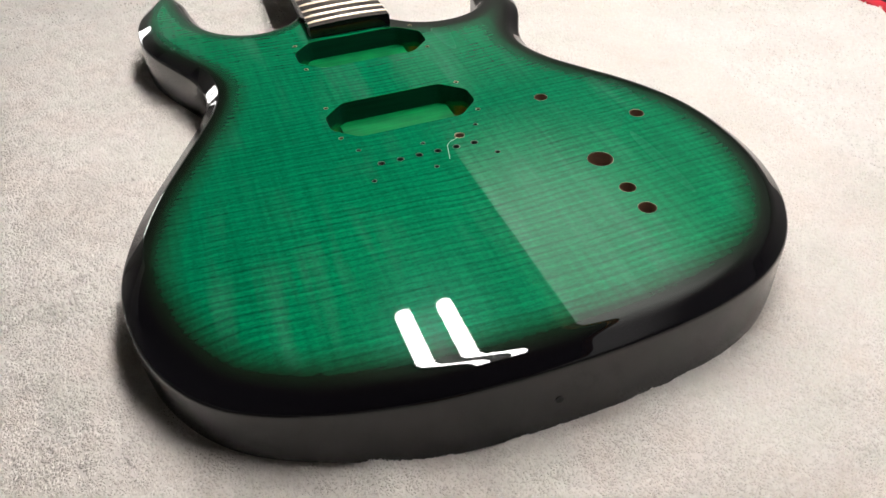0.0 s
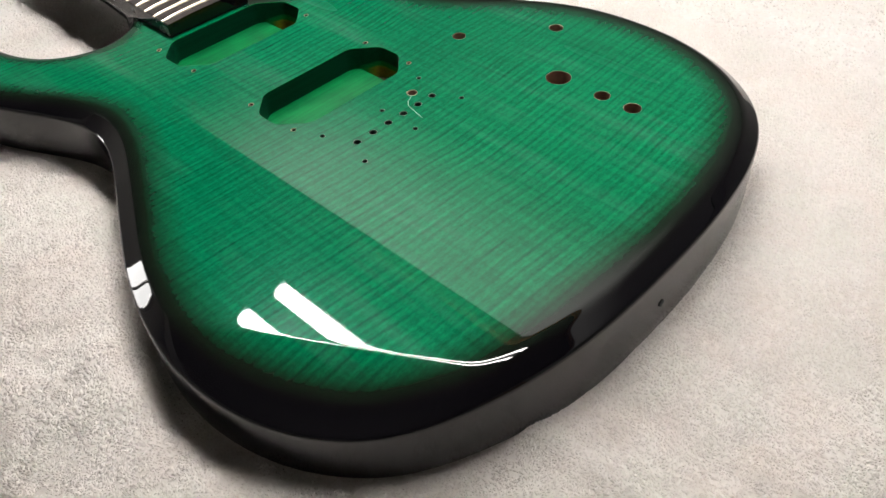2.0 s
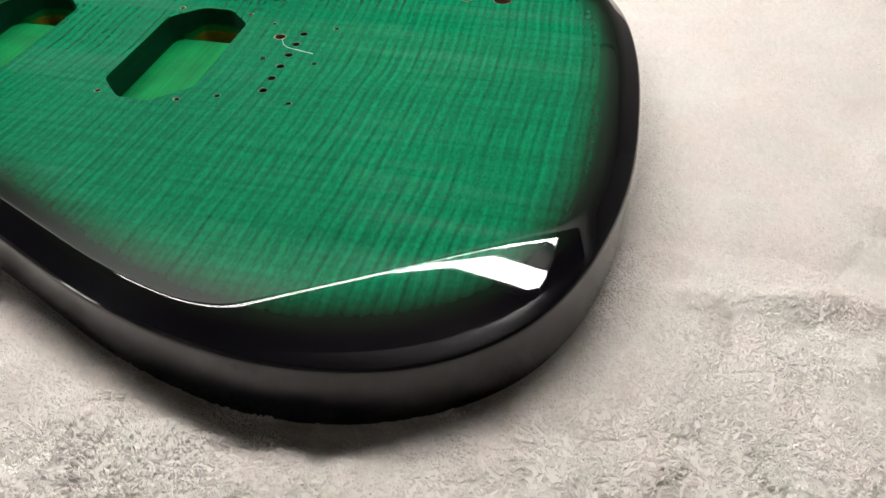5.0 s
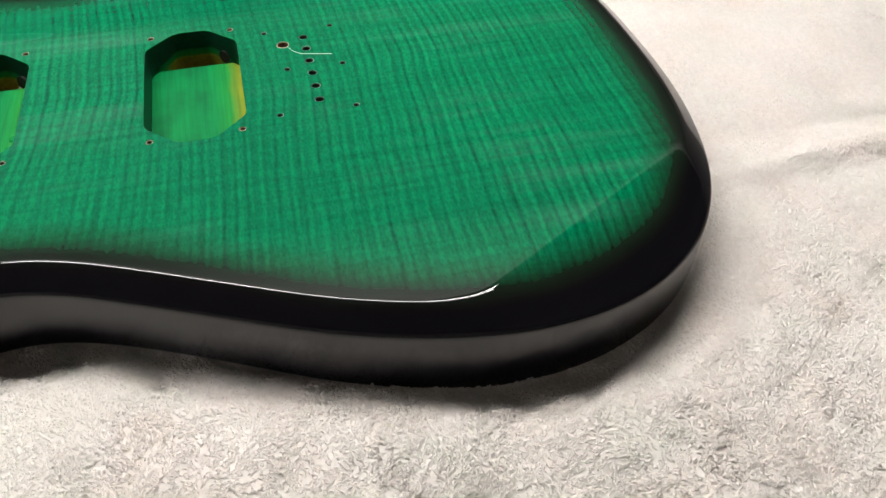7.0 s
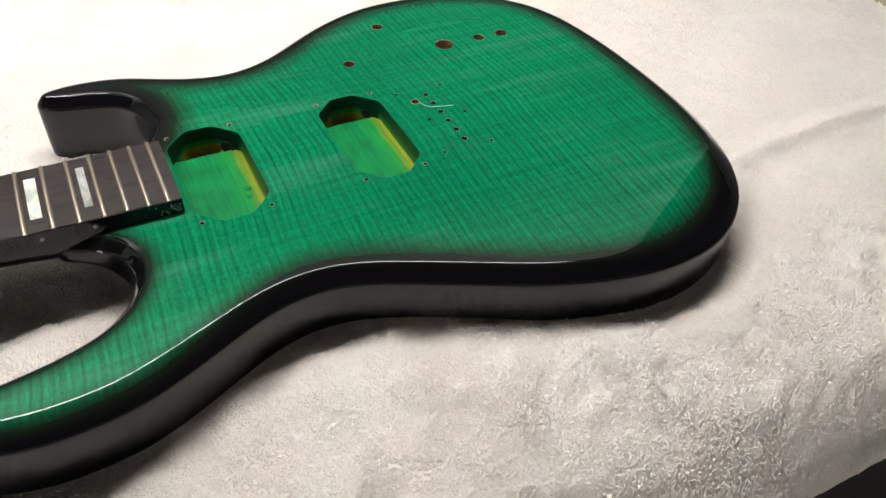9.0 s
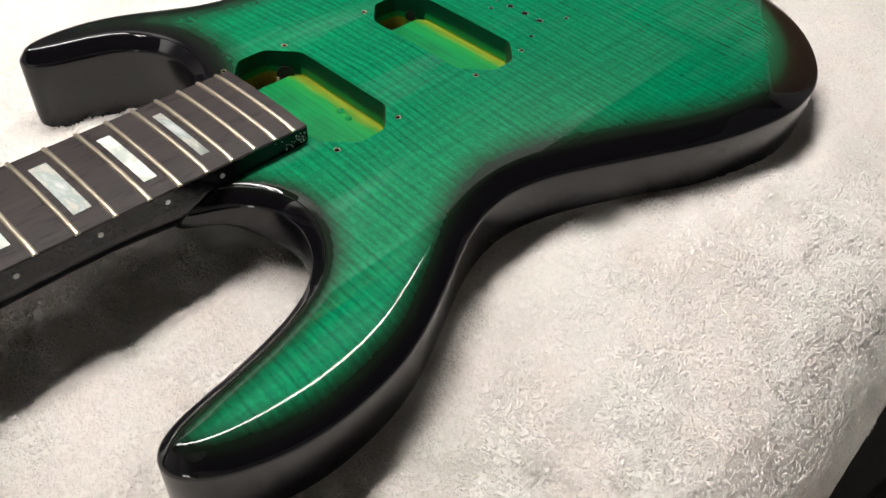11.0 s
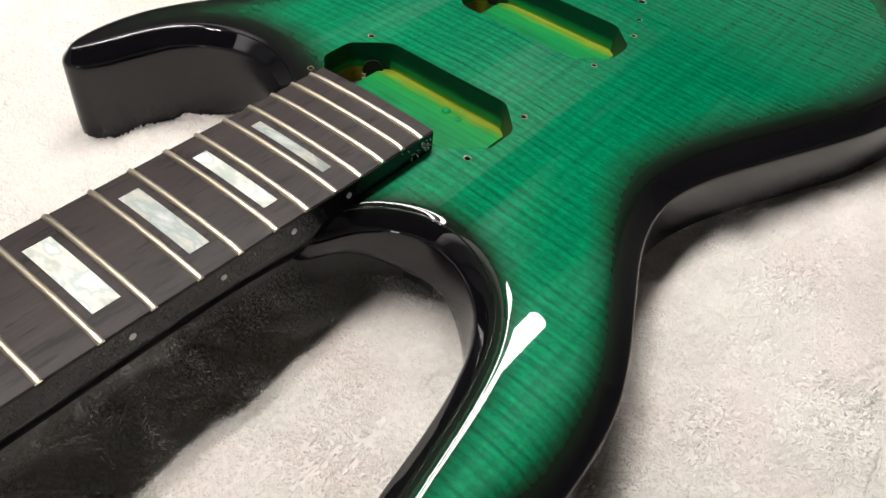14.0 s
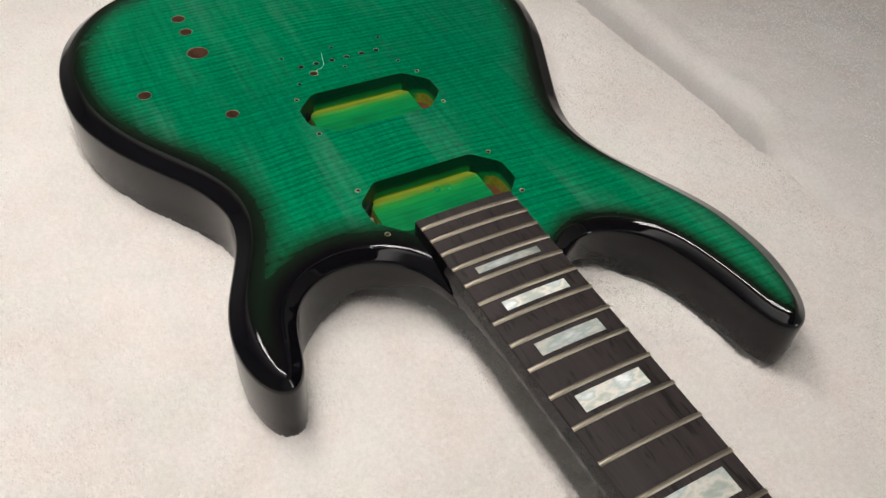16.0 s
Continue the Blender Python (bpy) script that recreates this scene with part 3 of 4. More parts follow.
def route_mesh(outline, depth):
    """Walls and stepped floor of a pickup cavity, with a raw strip along the tail side and deeper drilled ends."""
    n = len(outline)
    c = outline.mean(0)
    hw, hh = np.abs(outline - c).max(0)
    cham = 0.0130
    rows = [(1.0, 0.0), (0.997, -0.0006), (0.994, -0.006), (0.993, -depth * 0.6), (0.992, -depth * 0.85), (0.991, -depth), (0.99, -depth - 0.007)]
    verts, faces, raw = [], [], []
    for k, (q, dz) in enumerate(rows):
        for p in outline:
            v = c + (p - c) * q
            verts.append((v[0], v[1], ZT + dz))
            tail = 1.0 if c[1] - p[1] > hh - 0.001 else 0.0
            end = min(1.0, max(0.0, (abs(p[0] - c[0]) - 0.031) / 0.007))
            low = (0.0, 0.0, 0.02, 0.15, 0.55, 1.0, 1.05)[k]
            raw.append(0.02 + 0.05 * tail + low * (0.50 * tail * (1 - end) + 0.82 * end * (0.8 + 0.2 * tail)))
    for k in range(len(rows) - 1):
        for i in range(n):
            j = (i + 1) % n
            faces.append((k * n + i, (k + 1) * n + i, (k + 1) * n + j, k * n + j))
    # floor in columns across, dropping at the drilled ends
    cols = [(x, 1) for x in np.linspace(-hw, -EAR - 0.0002, 5)] + [(x, 0) for x in np.linspace(-EAR, EAR, 25)] + [(x, 1) for x in np.linspace(EAR + 0.0002, hw, 5)]
    m, st = 21, len(verts)
    for x, deep in cols:
        half = hh - max(0.0, abs(x) - (hw - cham))
        for y in np.linspace(-half, half, m):
            verts.append((c[0] + x, c[1] + y, ZT - depth - 0.006 * deep))
            tail = -y / hh
            raw.append(0.97 if deep else 0.24 + 0.38 * min(1.0, max(0.0, (tail - 0.15) / 0.80)) ** 1.6)
    for i in range(len(cols) - 1):
        for k in range(m - 1):
            a = st + i * m + k
            faces.append((a, a + m, a + m + 1, a + 1))
    me = mesh_of("pickup_cavity", verts, faces, M_CAV, True, 35)
    at = me.attributes.new("raw", "FLOAT", "POINT")
    at.data.foreach_set("value", np.array(raw, np.float32))
    return me


for k, outline in enumerate(ROUTES):
    cav = part("pickup_cavity", route_mesh(outline, 0.0130), body, "pickup cavity with green and raw yellow wood")
    # wire hole in the corner wall: near-black plug painting its shade, with splintered rim
    hr = (0.0030, 0.0046)[k]
    wx, wy, wz = 0.0360, outline[:, 1].min() + 0.0064, (0.0342, 0.0325)[k]
    bm = bmesh.new()
    bmesh.ops.create_cone(bm, cap_ends=True, segments=12, radius1=hr, radius2=hr * 0.9, depth=0.0022, matrix=pose(wx, wy, wz, 90, 0, 45))
    part("wire_hole", from_bm("wire_hole", bm, M_HOLE_SHADE), cav, "near-black plug painted as the shade of a wire hole")
    rng = random.Random(7 + k)
    bm = bmesh.new()
    for i in range((6, 15)[k]):
        a = rng.uniform(3.3, 6.1)
        d = hr * rng.uniform(0.85, 1.35)
        big = rng.uniform(0.5, 1.0) * (0.0007, 0.0017)[k]
        along, out = d * math.cos(a), rng.uniform(0.0008, 0.0022)
        bmesh.ops.create_cone(bm, cap_ends=True, segments=4, radius1=big, radius2=big * 0.2, depth=big * 2.2,
                              matrix=pose(wx + 0.707 * along - 0.707 * out, wy + 0.707 * along + 0.707 * out, wz - 0.0014 + 0.9 * d * math.sin(a), rng.uniform(40, 140), rng.uniform(0, 90), rng.uniform(0, 180)))
    part("splinter_rim", from_bm("splinter_rim", bm, M_CHIP, False), cav, "splintered pale wood")
    if k == 1:
        for x, y, r in ((-0.0060, 0.1175, 0.0021), (-0.0130, 0.1188, 0.0018)):
            bm = bmesh.new()
            bmesh.ops.create_uvsphere(bm, u_segments=14, v_segments=8, radius=r, matrix=Matrix.Translation((x, y, ZT - 0.0131)) @ Matrix.Diagonal((1, 1, 0.55, 1)))
            part("lacquer_drip", from_bm("lacquer_drip", bm, M_DRIP), cav, "glossy green lacquer drip")


def rim_strip(outline, w, lift, material, name, jitter, seed):
    """A thin chipped lip of bare wood round an opening."""
    rng = random.Random(seed)
    c = outline.mean(0)
    verts, faces = [], []
    n = len(outline)
    for p in outline:
        d = (p - c) / np.linalg.norm(p - c)
        side = 0.5 + 0.5 * math.sin(math.atan2(d[1], d[0]) + seed * 2.4)
        k = w * (0.12 + (0.2 + 1.2 * side * side) * jitter * rng.random())
        for s, z in ((-0.0001, -0.0003), (0.0, lift), (k, lift), (k + 0.0001, -0.0002)):
            q = p + d * s
            verts.append((q[0], q[1], ZT + z))
    for i in range(n):
        j = (i + 1) % n
        for k in range(3):
            faces.append((i * 4 + k, j * 4 + k, j * 4 + k + 1, i * 4 + k + 1))
    return mesh_of(name, verts, faces, material, True, 40)


def hole_mesh(name, x, y, r, depth, material, n=16):
    verts, faces = [], []
    ring = circle(x, y, r, n)
    for z, s in ((0.0, 1.0), (-0.0004, 0.96), (-depth, 0.94)):
        for p in ring:
            verts.append((x + (p[0] - x) * s, y + (p[1] - y) * s, ZT + z))
    for k in range(2):
        for i in range(n):
            j = (i + 1) % n
            faces.append((k * n + i, (k + 1) * n + i, (k + 1) * n + j, k * n + j))
    faces.append(tuple(2 * n + i for i in range(n)))
    # the floor's near-black stands in for shade down the hole
    me = mesh_of(name, verts, faces, [material, M_HOLE_SHADE], True, 50)
    me.polygons[len(faces) - 1].material_index = 1
    return me


for k, outline in enumerate(ROUTES):
    part("cavity_lip", rim_strip(outline, 0.00012, 0.00006, M_DRIP, "cavity_lip", 0.9, k), body, "thin glossy lacquer lip")
for k, (x, y) in enumerate(RING_SCREWS):
    h = part("screw_hole", hole_mesh("screw_hole", x, y, 0.00125, 0.012, M_HOLE_SHADE, 12), body, "small screw hole with chipped pale rim")
    part("hole_rim", rim_strip(circle(x, y, 0.00125, 14), 0.00034, 0.00012, M_CHIP, "hole_rim", 1.1, 20 + k), h)
for k, (x, y) in enumerate(BRIDGE_SCREWS):
    h = part("screw_hole", hole_mesh("screw_hole", x, y, 0.00125, 0.012, M_HOLE_SHADE, 12), body, "small dark bridge screw hole")
    part("hole_rim", rim_strip(circle(x, y, 0.00125, 14), 0.0003, 0.0001, M_RIM, "hole_rim", 1.0, 40 + k), h)
for k, (x, y) in enumerate(STRING_HOLES):
    h = part("string_hole", hole_mesh("string_hole", x, y, 0.0019, 0.03, M_HOLE_SHADE, 14), body, "dark string hole")
    part("hole_rim", rim_strip(circle(x, y, 0.0019, 14), 0.00022, 0.00008, M_RIM, "hole_rim", 1.0, 60 + k), h)
for k, (x, y, r) in enumerate(CONTROLS):
    h = part("control_hole", hole_mesh("control_hole", x, y, r, 0.030, M_RAW, 28), body, "round control hole showing raw brown wood")
    part("hole_rim", rim_strip(circle(x, y, r, 28), 0.00016, 0.0001, M_CHIP, "hole_rim", 1.4, 80 + k), h)
h = part("ground_hole", hole_mesh("ground_hole", *GROUND_HOLE, 0.0026, 0.02, M_RAW, 12), body, "chipped wire hole")
part("hole_rim", rim_strip(circle(*GROUND_HOLE, 0.0026, 12), 0.0006, 0.00015, M_CHIP, "hole_rim", 1.0, 99), h)


def scratch_mesh():
    ctrl = [(0.0185, -0.0005), (0.0135, -0.0028), (0.0108, -0.0058), (0.0096, -0.0105), (0.0084, -0.0150), (0.0074, -0.0192)]
    verts, faces = [], []
    for i, (x, y) in enumerate(ctrl):
        a, b = ctrl[max(0, i - 1)], ctrl[min(len(ctrl) - 1, i + 1)]
        d = Vector((b[0] - a[0], b[1] - a[1])).normalized()
        w = 0.00018 if i not in (0, len(ctrl) - 1) else 0.0001
        verts += [(x - d.y * w, y + d.x * w, ZT + 0.00005), (x, y, ZT + 0.0003), (x + d.y * w, y - d.x * w, ZT + 0.00005)]
    for i in range(len(ctrl) - 1):
        for k in range(2):
            faces.append((i * 3 + k, i * 3 + 3 + k, i * 3 + 4 + k, i * 3 + 1 + k))
    return mesh_of("scratch", verts, faces, M_SCAR)


part("scratch", scratch_mesh(), body, "curved pale scratch beside the bridge holes")

# strap button hole in the tail: near-black plug painting its shade
bm = bmesh.new()
bmesh.ops.create_cone(bm, cap_ends=True, segments=16, radius1=0.0021, radius2=0.0017, depth=0.0030, matrix=pose(-0.0005, -0.1639, 0.0196, 90, 0, 0))
part("strap_hole", from_bm("strap_hole", bm, M_HOLE_SHADE), body, "small near-black plug painted as the shade of a strap screw hole")

# strap hole at the horn's tip, its shade again a near-black plug
tip = int(np.argmin(((RIM - (-0.1205, 0.2822)) ** 2).sum(1)))
hx, hy = RIM[tip] + RIM_N[tip] * 0.0006
bm = bmesh.new()
bmesh.ops.create_cone(bm, cap_ends=True, segments=16, radius1=0.0019, radius2=0.0017, depth=0.0016, matrix=look((hx, hy, 0.019), (hx + RIM_N[tip][0], hy + RIM_N[tip][1], 0.019)))
part("strap_hole", from_bm("strap_hole", bm, M_HOLE_SHADE), body)

# ---- neck, fretboard, frets ----
SCALE = 0.648
FB_END, FB_NUT = 0.1555, 0.648


def half_width(y):
    return 0.0279 - 0.0146 * (y - 0.162)


def board_z(x, y):
    """Height of the fretboard's crowned face."""
    hw = half_width(y)
    return 0.0538 + 0.0089 * (y - 0.162) + 0.0010 * (1 - (x / hw) ** 2)


def board_mesh():
    ys = np.linspace(FB_END, FB_NUT, 40)
    n = 15
    verts, faces = [], []
    for y in ys:
        hw = half_width(y)
        row = [(-hw, y, 0.0453), (-hw, y, board_z(hw, y) - 0.0006)]
        row += [(x, y, board_z(x, y)) for x in np.linspace(-hw + 0.0005, hw - 0.0005, n)]
        row += [(hw, y, board_z(hw, y) - 0.0006), (hw, y, 0.0453)]
        verts += row
    m = n + 4
    for i in range(len(ys) - 1):
        for k in range(m - 1):
            faces.append((i * m + k, i * m + k + 1, (i + 1) * m + k + 1, (i + 1) * m + k))
        faces.append((i * m + m - 1, i * m, (i + 1) * m, (i + 1) * m + m - 1))
    faces.append(tuple(range(m - 1, -1, -1)))
    faces.append(tuple((len(ys) - 1) * m + k for k in range(m)))
    return mesh_of("fretboard", verts, faces, [M_EBONY, M_BLACK], True, 30)


fb_mesh = board_mesh()
for p in fb_mesh.polygons:
    if abs(p.normal.z) < 0.4:
        p.material_index = 1
fretboard = part("fretboard", fb_mesh, guitar, "dark ebony fretboard with black lacquered edges")


def neck_mesh():
    """Rounded black neck under the fretboard, deeper at the heel."""
    ys = np.linspace(0.1575, FB_NUT, 34)
    verts, faces = [], []
    n = 17
    for y in ys:
        hw = half_width(y) - 0.0002
        heel = max(0.0, min(1.0, (0.255 - y) / 0.075))
        heel = heel * heel * (3 - 2 * heel)
        depth = 0.0172 + 0.005 * heel
        sq = 2.1 + 1.2 * heel
        for a in np.linspace(0, math.pi, n):
            cx, sz = math.cos(a), math.sin(a)
            x = hw * math.copysign(abs(cx) ** (2 / sq), cx)
            z = 0.0455 - depth * abs(sz) ** (2 / sq)
            verts.append((x, y, z))
    for i in range(len(ys) - 1):
        for k in range(n - 1):
            faces.append((i * n + k, (i + 1) * n + k, (i + 1) * n + k + 1, i * n + k + 1))
    faces.append(tuple(range(n)))
    faces.append(tuple((len(ys) - 1) * n + k for k in range(n - 1, -1, -1)))
    return mesh_of("neck", verts, faces, M_BLACK, True, 50)


rng = random.Random(31)
bm = bmesh.new()
for i in range(46):
    y, z = 0.1562 + abs(rng.gauss(0, 0.006)), rng.uniform(0.0462, 0.0522)
    bmesh.ops.create_cube(bm, size=1.0, matrix=pose(-half_width(y) - 0.00005, y, z, rng.uniform(0, 90), 0, 0) @ Matrix.Diagonal((0.0002, rng.uniform(0.0002, 0.0009), rng.uniform(0.00015, 0.0004), 1)))
part("polish_residue", from_bm("polish_residue", bm, M_DOT, False), fretboard, "flecks of dried pale polish")
neck = part("neck", neck_mesh(), guitar, "black lacquered neck")


def fret_mesh(y):
    hw = half_width(y) - 0.0002
    verts, faces = [], []
    xs = np.linspace(-hw, hw, 13)
    prof = [(-0.00115, -0.0002), (-0.0010, 0.0006), (-0.0005, 0.00105), (0.0, 0.0012), (0.0005, 0.00105), (0.0010, 0.0006), (0.00115, -0.0002)]
    m = len(prof)
    for i, x in enumerate(xs):
        endk = 0.0005 if i in (0, len(xs) - 1) else 0.0
        for dy, dz in prof:
            verts.append((x, y + dy, board_z(x, y) + dz - endk * (dz > 0)))
    for i in range(len(xs) - 1):
        for k in range(m - 1):
            faces.append((i * m + k, (i + 1) * m + k, (i + 1) * m + k + 1, i * m + k + 1))
    faces.append(tuple(range(m)))
    faces.append(tuple((len(xs) - 1) * m + k for k in range(m - 1, -1, -1)))
    return mesh_of("fret", verts, faces, M_FRET, True, 50)


def fret_y(n):
    return SCALE / 2 ** (n / 12)


for n in range(24, 0, -1):
    part("fret", fret_mesh(fret_y(n)), fretboard, "worn nickel fret wire" if n == 24 else "")


def inlay_mesh(n):
    """A pearl block between two frets, following the board's crown."""
    ya, yb = fret_y(n), fret_y(n - 1)
    length = 0.0040 + 0.00077 * (21 - n)
    mid = (ya + yb) / 2
    y0, y1 = mid - length / 2, mid + length / 2
    hw = 0.0173 - 0.00012 * (21 - n)
    xs = np.linspace(-hw, hw, 11)
    verts, faces = [], []
    for x in xs:
        for y, dz in ((y0, -0.0006), (y0, 0.00012), (y1, 0.00012), (y1, -0.0006)):
            verts.append((x, y, board_z(x, y) + dz))
    for i in range(len(xs) - 1):
        for k in range(3):
            faces.append((i * 4 + k, i * 4 + k + 1, i * 4 + 5 + k, i * 4 + 4 + k))
    faces += [(0, 3, 2, 1), tuple((len(xs) - 1) * 4 + k for k in range(4))]
    return mesh_of("inlay", verts, faces, M_PEARL, False)


for n in (21, 19, 17, 15, 12, 9, 7, 5, 3):
    part("inlay", inlay_mesh(n), fretboard, "pearl block inlay")
    y = (fret_y(n) + fret_y(n - 1)) / 2
    bm = bmesh.new()
    bmesh.ops.create_cone(bm, cap_ends=True, segments=14, radius1=0.0011, radius2=0.0011, depth=0.0006, matrix=pose(-half_width(y), y, board_z(half_width(y), y) - 0.0045, 0, 90, 0))
    part("side_dot", from_bm("side_dot", bm, M_DOT), fretboard, "white side dot")

# ---- towel ----


def towel_edge(x, y):
    """Distance past the line where the towel drapes over the bench's edge on the bass side (positive: beyond)."""
    k = np.clip((y - 0.20) / 0.14, 0, 1)
    return -x - 0.266 - 0.10 * k * k * (3 - 2 * k)


def lumps(x, y, size, seed):
    """Smooth random field, about -1 to 1, with bumps of that size."""
    g = np.random.default_rng(seed).uniform(-1, 1, (257, 257))
    u, v = x / size, y / size
    i, j = np.floor(u).astype(int), np.floor(v).astype(int)
    fu, fv = u - i, v - j
    fu, fv = fu * fu * (3 - 2 * fu), fv * fv * (3 - 2 * fv)
    i, j = i % 256, j % 256
    return (g[i, j] * (1 - fu) + g[i + 1, j] * fu) * (1 - fv) + (g[i, j + 1] * (1 - fu) + g[i + 1, j + 1] * fu) * fv


def towel_height(x, y):
    # plush bank that the guitar has pressed itself into, highest along the bass waist
    bank = np.clip((-0.02 - x) / 0.10, 0, 1) * np.clip((0.27 - y) / 0.10, 0, 1)
    z = 0.0022 + 0.0058 * bank + 0.0055 * np.exp(-((x + 0.18) / 0.05) ** 2 - ((y - 0.01) / 0.11) ** 2)
    z = z + 0.0013 * lumps(x, y, 0.021, 1) + 0.0011 * lumps(x + 0.3 * y, y, 0.0095, 2) + 0.0007 * lumps(x, y, 0.0052, 3)
    # long shallow creases
    for cx, cy, ang, ln, wd, hgt in ((-0.068, -0.29, 94, 0.15, 0.008, 0.0065), (-0.045, -0.31, 88, 0.14, 0.007, -0.0045), (0.03, -0.34, 78, 0.13, 0.012, 0.0045),
                                     (-0.10, -0.27, 110, 0.09, 0.008, -0.002), (0.25, 0.30, 20, 0.2, 0.03, 0.004), (0.2, -0.3, 60, 0.2, 0.03, 0.003)):
        a = radians(ang)
        u, v = (x - cx) * math.cos(a) + (y - cy) * math.sin(a), -(x - cx) * math.sin(a) + (y - cy) * math.cos(a)
        z += hgt * np.exp(-(u / ln) ** 2 - (v / wd) ** 2)
    z += 0.0008 * np.sin(x * 31 + 1.3 * np.sin(y * 17)) * np.sin(y * 27 + 0.7)
    t = np.maximum(towel_edge(x, y) + 0.040, 0)
    z -= np.where(t < 0.036, t * t / 0.072 * 1.6, (0.018 + (t - 0.036)) * 1.6)
    return z


def sheet_gap(y):
    """The open gap between the towel and the next sheet, nearly closed towards the neck and the tail."""
    k = np.clip((np.abs(y + 0.015) - 0.11) / 0.05, 0, 1)
    return 0.034 - 0.031 * k * k * (3 - 2 * k)


def sheet_height(x, y):
    """The neighbouring sheet past the gap: a rounded lip that levels out."""
    t = np.maximum(sheet_gap(y) + 0.016 + x + 0.266, 0)
    return -0.013 + 0.0011 * lumps(x, y, 0.03, 4) + 0.0008 * lumps(x, y, 0.011, 6) - t * t / 0.02


def sheet_mesh():
    """The sheet from its lip outwards; the lip hangs down to a hem."""
    ys = np.arange(-0.52, 0.74, 0.004)
    lip = -0.266 - sheet_gap(ys)
    rows = [(-0.004, -0.075), (-0.0005, -0.055)] + [(d, None) for d in np.concatenate([np.arange(0.0, 0.03, 0.003), np.geomspace(0.033, 0.55, 70)])]
    n = len(ys)
    verts, faces = [], []
    for d, z in rows:
        x = lip - d
        verts.extend(zip(x, ys, np.full(n, z) if z is not None else sheet_height(x, ys)))
    for k in range(len(rows) - 1):
        for i in range(n - 1):
            faces.append((k * n + i, k * n + i + 1, (k + 1) * n + i + 1, (k + 1) * n + i))
    return mesh_of("bath_sheet", verts, faces, M_TERRY)


def cloth_base(name, height, x0, x1, y0, y1, drop, hem):
    xs, ys = np.arange(x0, x1, 0.0025), np.arange(y0, y1, 0.0025)
    gx, gy = np.meshgrid(xs, ys)
    nx, ny = len(xs), len(ys)
    idx = np.arange(nx * ny).reshape(ny, nx)
    q = np.stack([idx[:-1, :-1], idx[:-1, 1:], idx[1:, 1:], idx[1:, :-1]], -1).reshape(-1, 4)
    # gather what lies past the hem onto it
    keep = (towel_edge(gx, gy).ravel()[q] < hem).any(1)
    for _ in range(3):
        e = towel_edge(gx, gy)
        d = 0.0005
        ex, ey = (towel_edge(gx + d, gy) - e) / d, (towel_edge(gx, gy + d) - e) / d
        over = np.maximum(e - hem, 0) / np.maximum(ex * ex + ey * ey, 0.2)
        past = e > hem
        gx, gy = gx - np.where(past, over * ex, 0), gy - np.where(past, over * ey, 0)
    gz = height(gx, gy) - drop
    used = np.unique(q[keep])
    back = np.full(nx * ny, -1)
    back[used] = np.arange(len(used))
    me = bpy.data.meshes.new(name)
    me.from_pydata(np.stack([gx.ravel(), gy.ravel(), gz.ravel()], 1)[used].tolist(), [], back[q[keep]].tolist())
    me.materials.append(M_TERRY)
    me.polygons.foreach_set("use_smooth", [True] * len(me.polygons))
    return me


def terry_nap(height, x, y, floor, seed):
    """Terry loops: short curled yarns, each a rounded ridge on the cloth."""
    rng = np.random.default_rng(seed)
    ok = height(x, y) > floor
    x, y = x[ok], y[ok]
    n = len(x)
    matted = np.clip(0.55 + 0.8 * lumps(x, y, 0.013, 21) + 0.45 * lumps(x, y, 0.04, 22), 0.4, 1.0)
    ang = 2.6 * lumps(x, y, 0.020, 8) + 1.6 * lumps(x, y, 0.008, 9) + rng.normal(0, 0.6, n)
    ln = rng.uniform(0.0016, 0.0030, n) * (0.8 + 0.3 * matted)
    wd = rng.uniform(0.00018, 0.00030, n)
    tall = rng.uniform(0.55, 1.2, n) * (0.40 + 0.75 * matted) * 0.00112
    dx, dy = np.cos(ang), np.sin(ang)
    bend = rng.normal(0, 0.00035, n)
    v = np.empty((n, 6, 3))
    # two ends, a bent waist on either side, and a ridge between
    for k, (f, side, up, b) in enumerate(((0.0, 0, -0.25, 0.0), (0.45, -1, -0.10, 1.0), (0.55, 1, -0.10, 1.0), (1.0, 0, -0.25, 0.0), (0.30, 0, 0.9, 0.8), (0.72, 0, 1.0, 0.8))):
        cx = x + dx * ln * f - dy * (bend * b + wd * side)
        cy = y + dy * ln * f + dx * (bend * b + wd * side)
        v[:, k] = np.stack([cx, cy, height(cx, cy) + up * tall], 1)
    base = (np.arange(n) * 6)[:, None]
    tris = np.concatenate([base + np.array(t) for t in ((0, 1, 4), (1, 5, 4), (1, 3, 5), (3, 2, 5), (2, 4, 5), (2, 0, 4))], 1).reshape(-1, 3)
    me = bpy.data.meshes.new("nap")
    me.vertices.add(n * 6)
    me.vertices.foreach_set("co", v.reshape(-1))
    me.loops.add(len(tris) * 3)
    me.loops.foreach_set("vertex_index", tris.reshape(-1).astype(np.int32))
    me.polygons.add(len(tris))
    me.polygons.foreach_set("loop_start", np.arange(0, len(tris) * 3, 3, dtype=np.int32))
    me.polygons.foreach_set("use_smooth", np.ones(len(tris), bool))
    me.update(calc_edges=True)
    me.materials.append(M_TERRY)
    return me


def scatter(count, x0, x1, y0, y1, seed):
    rng = np.random.default_rng(seed)
    return rng.uniform(x0, x1, count), rng.uniform(y0, y1, count)


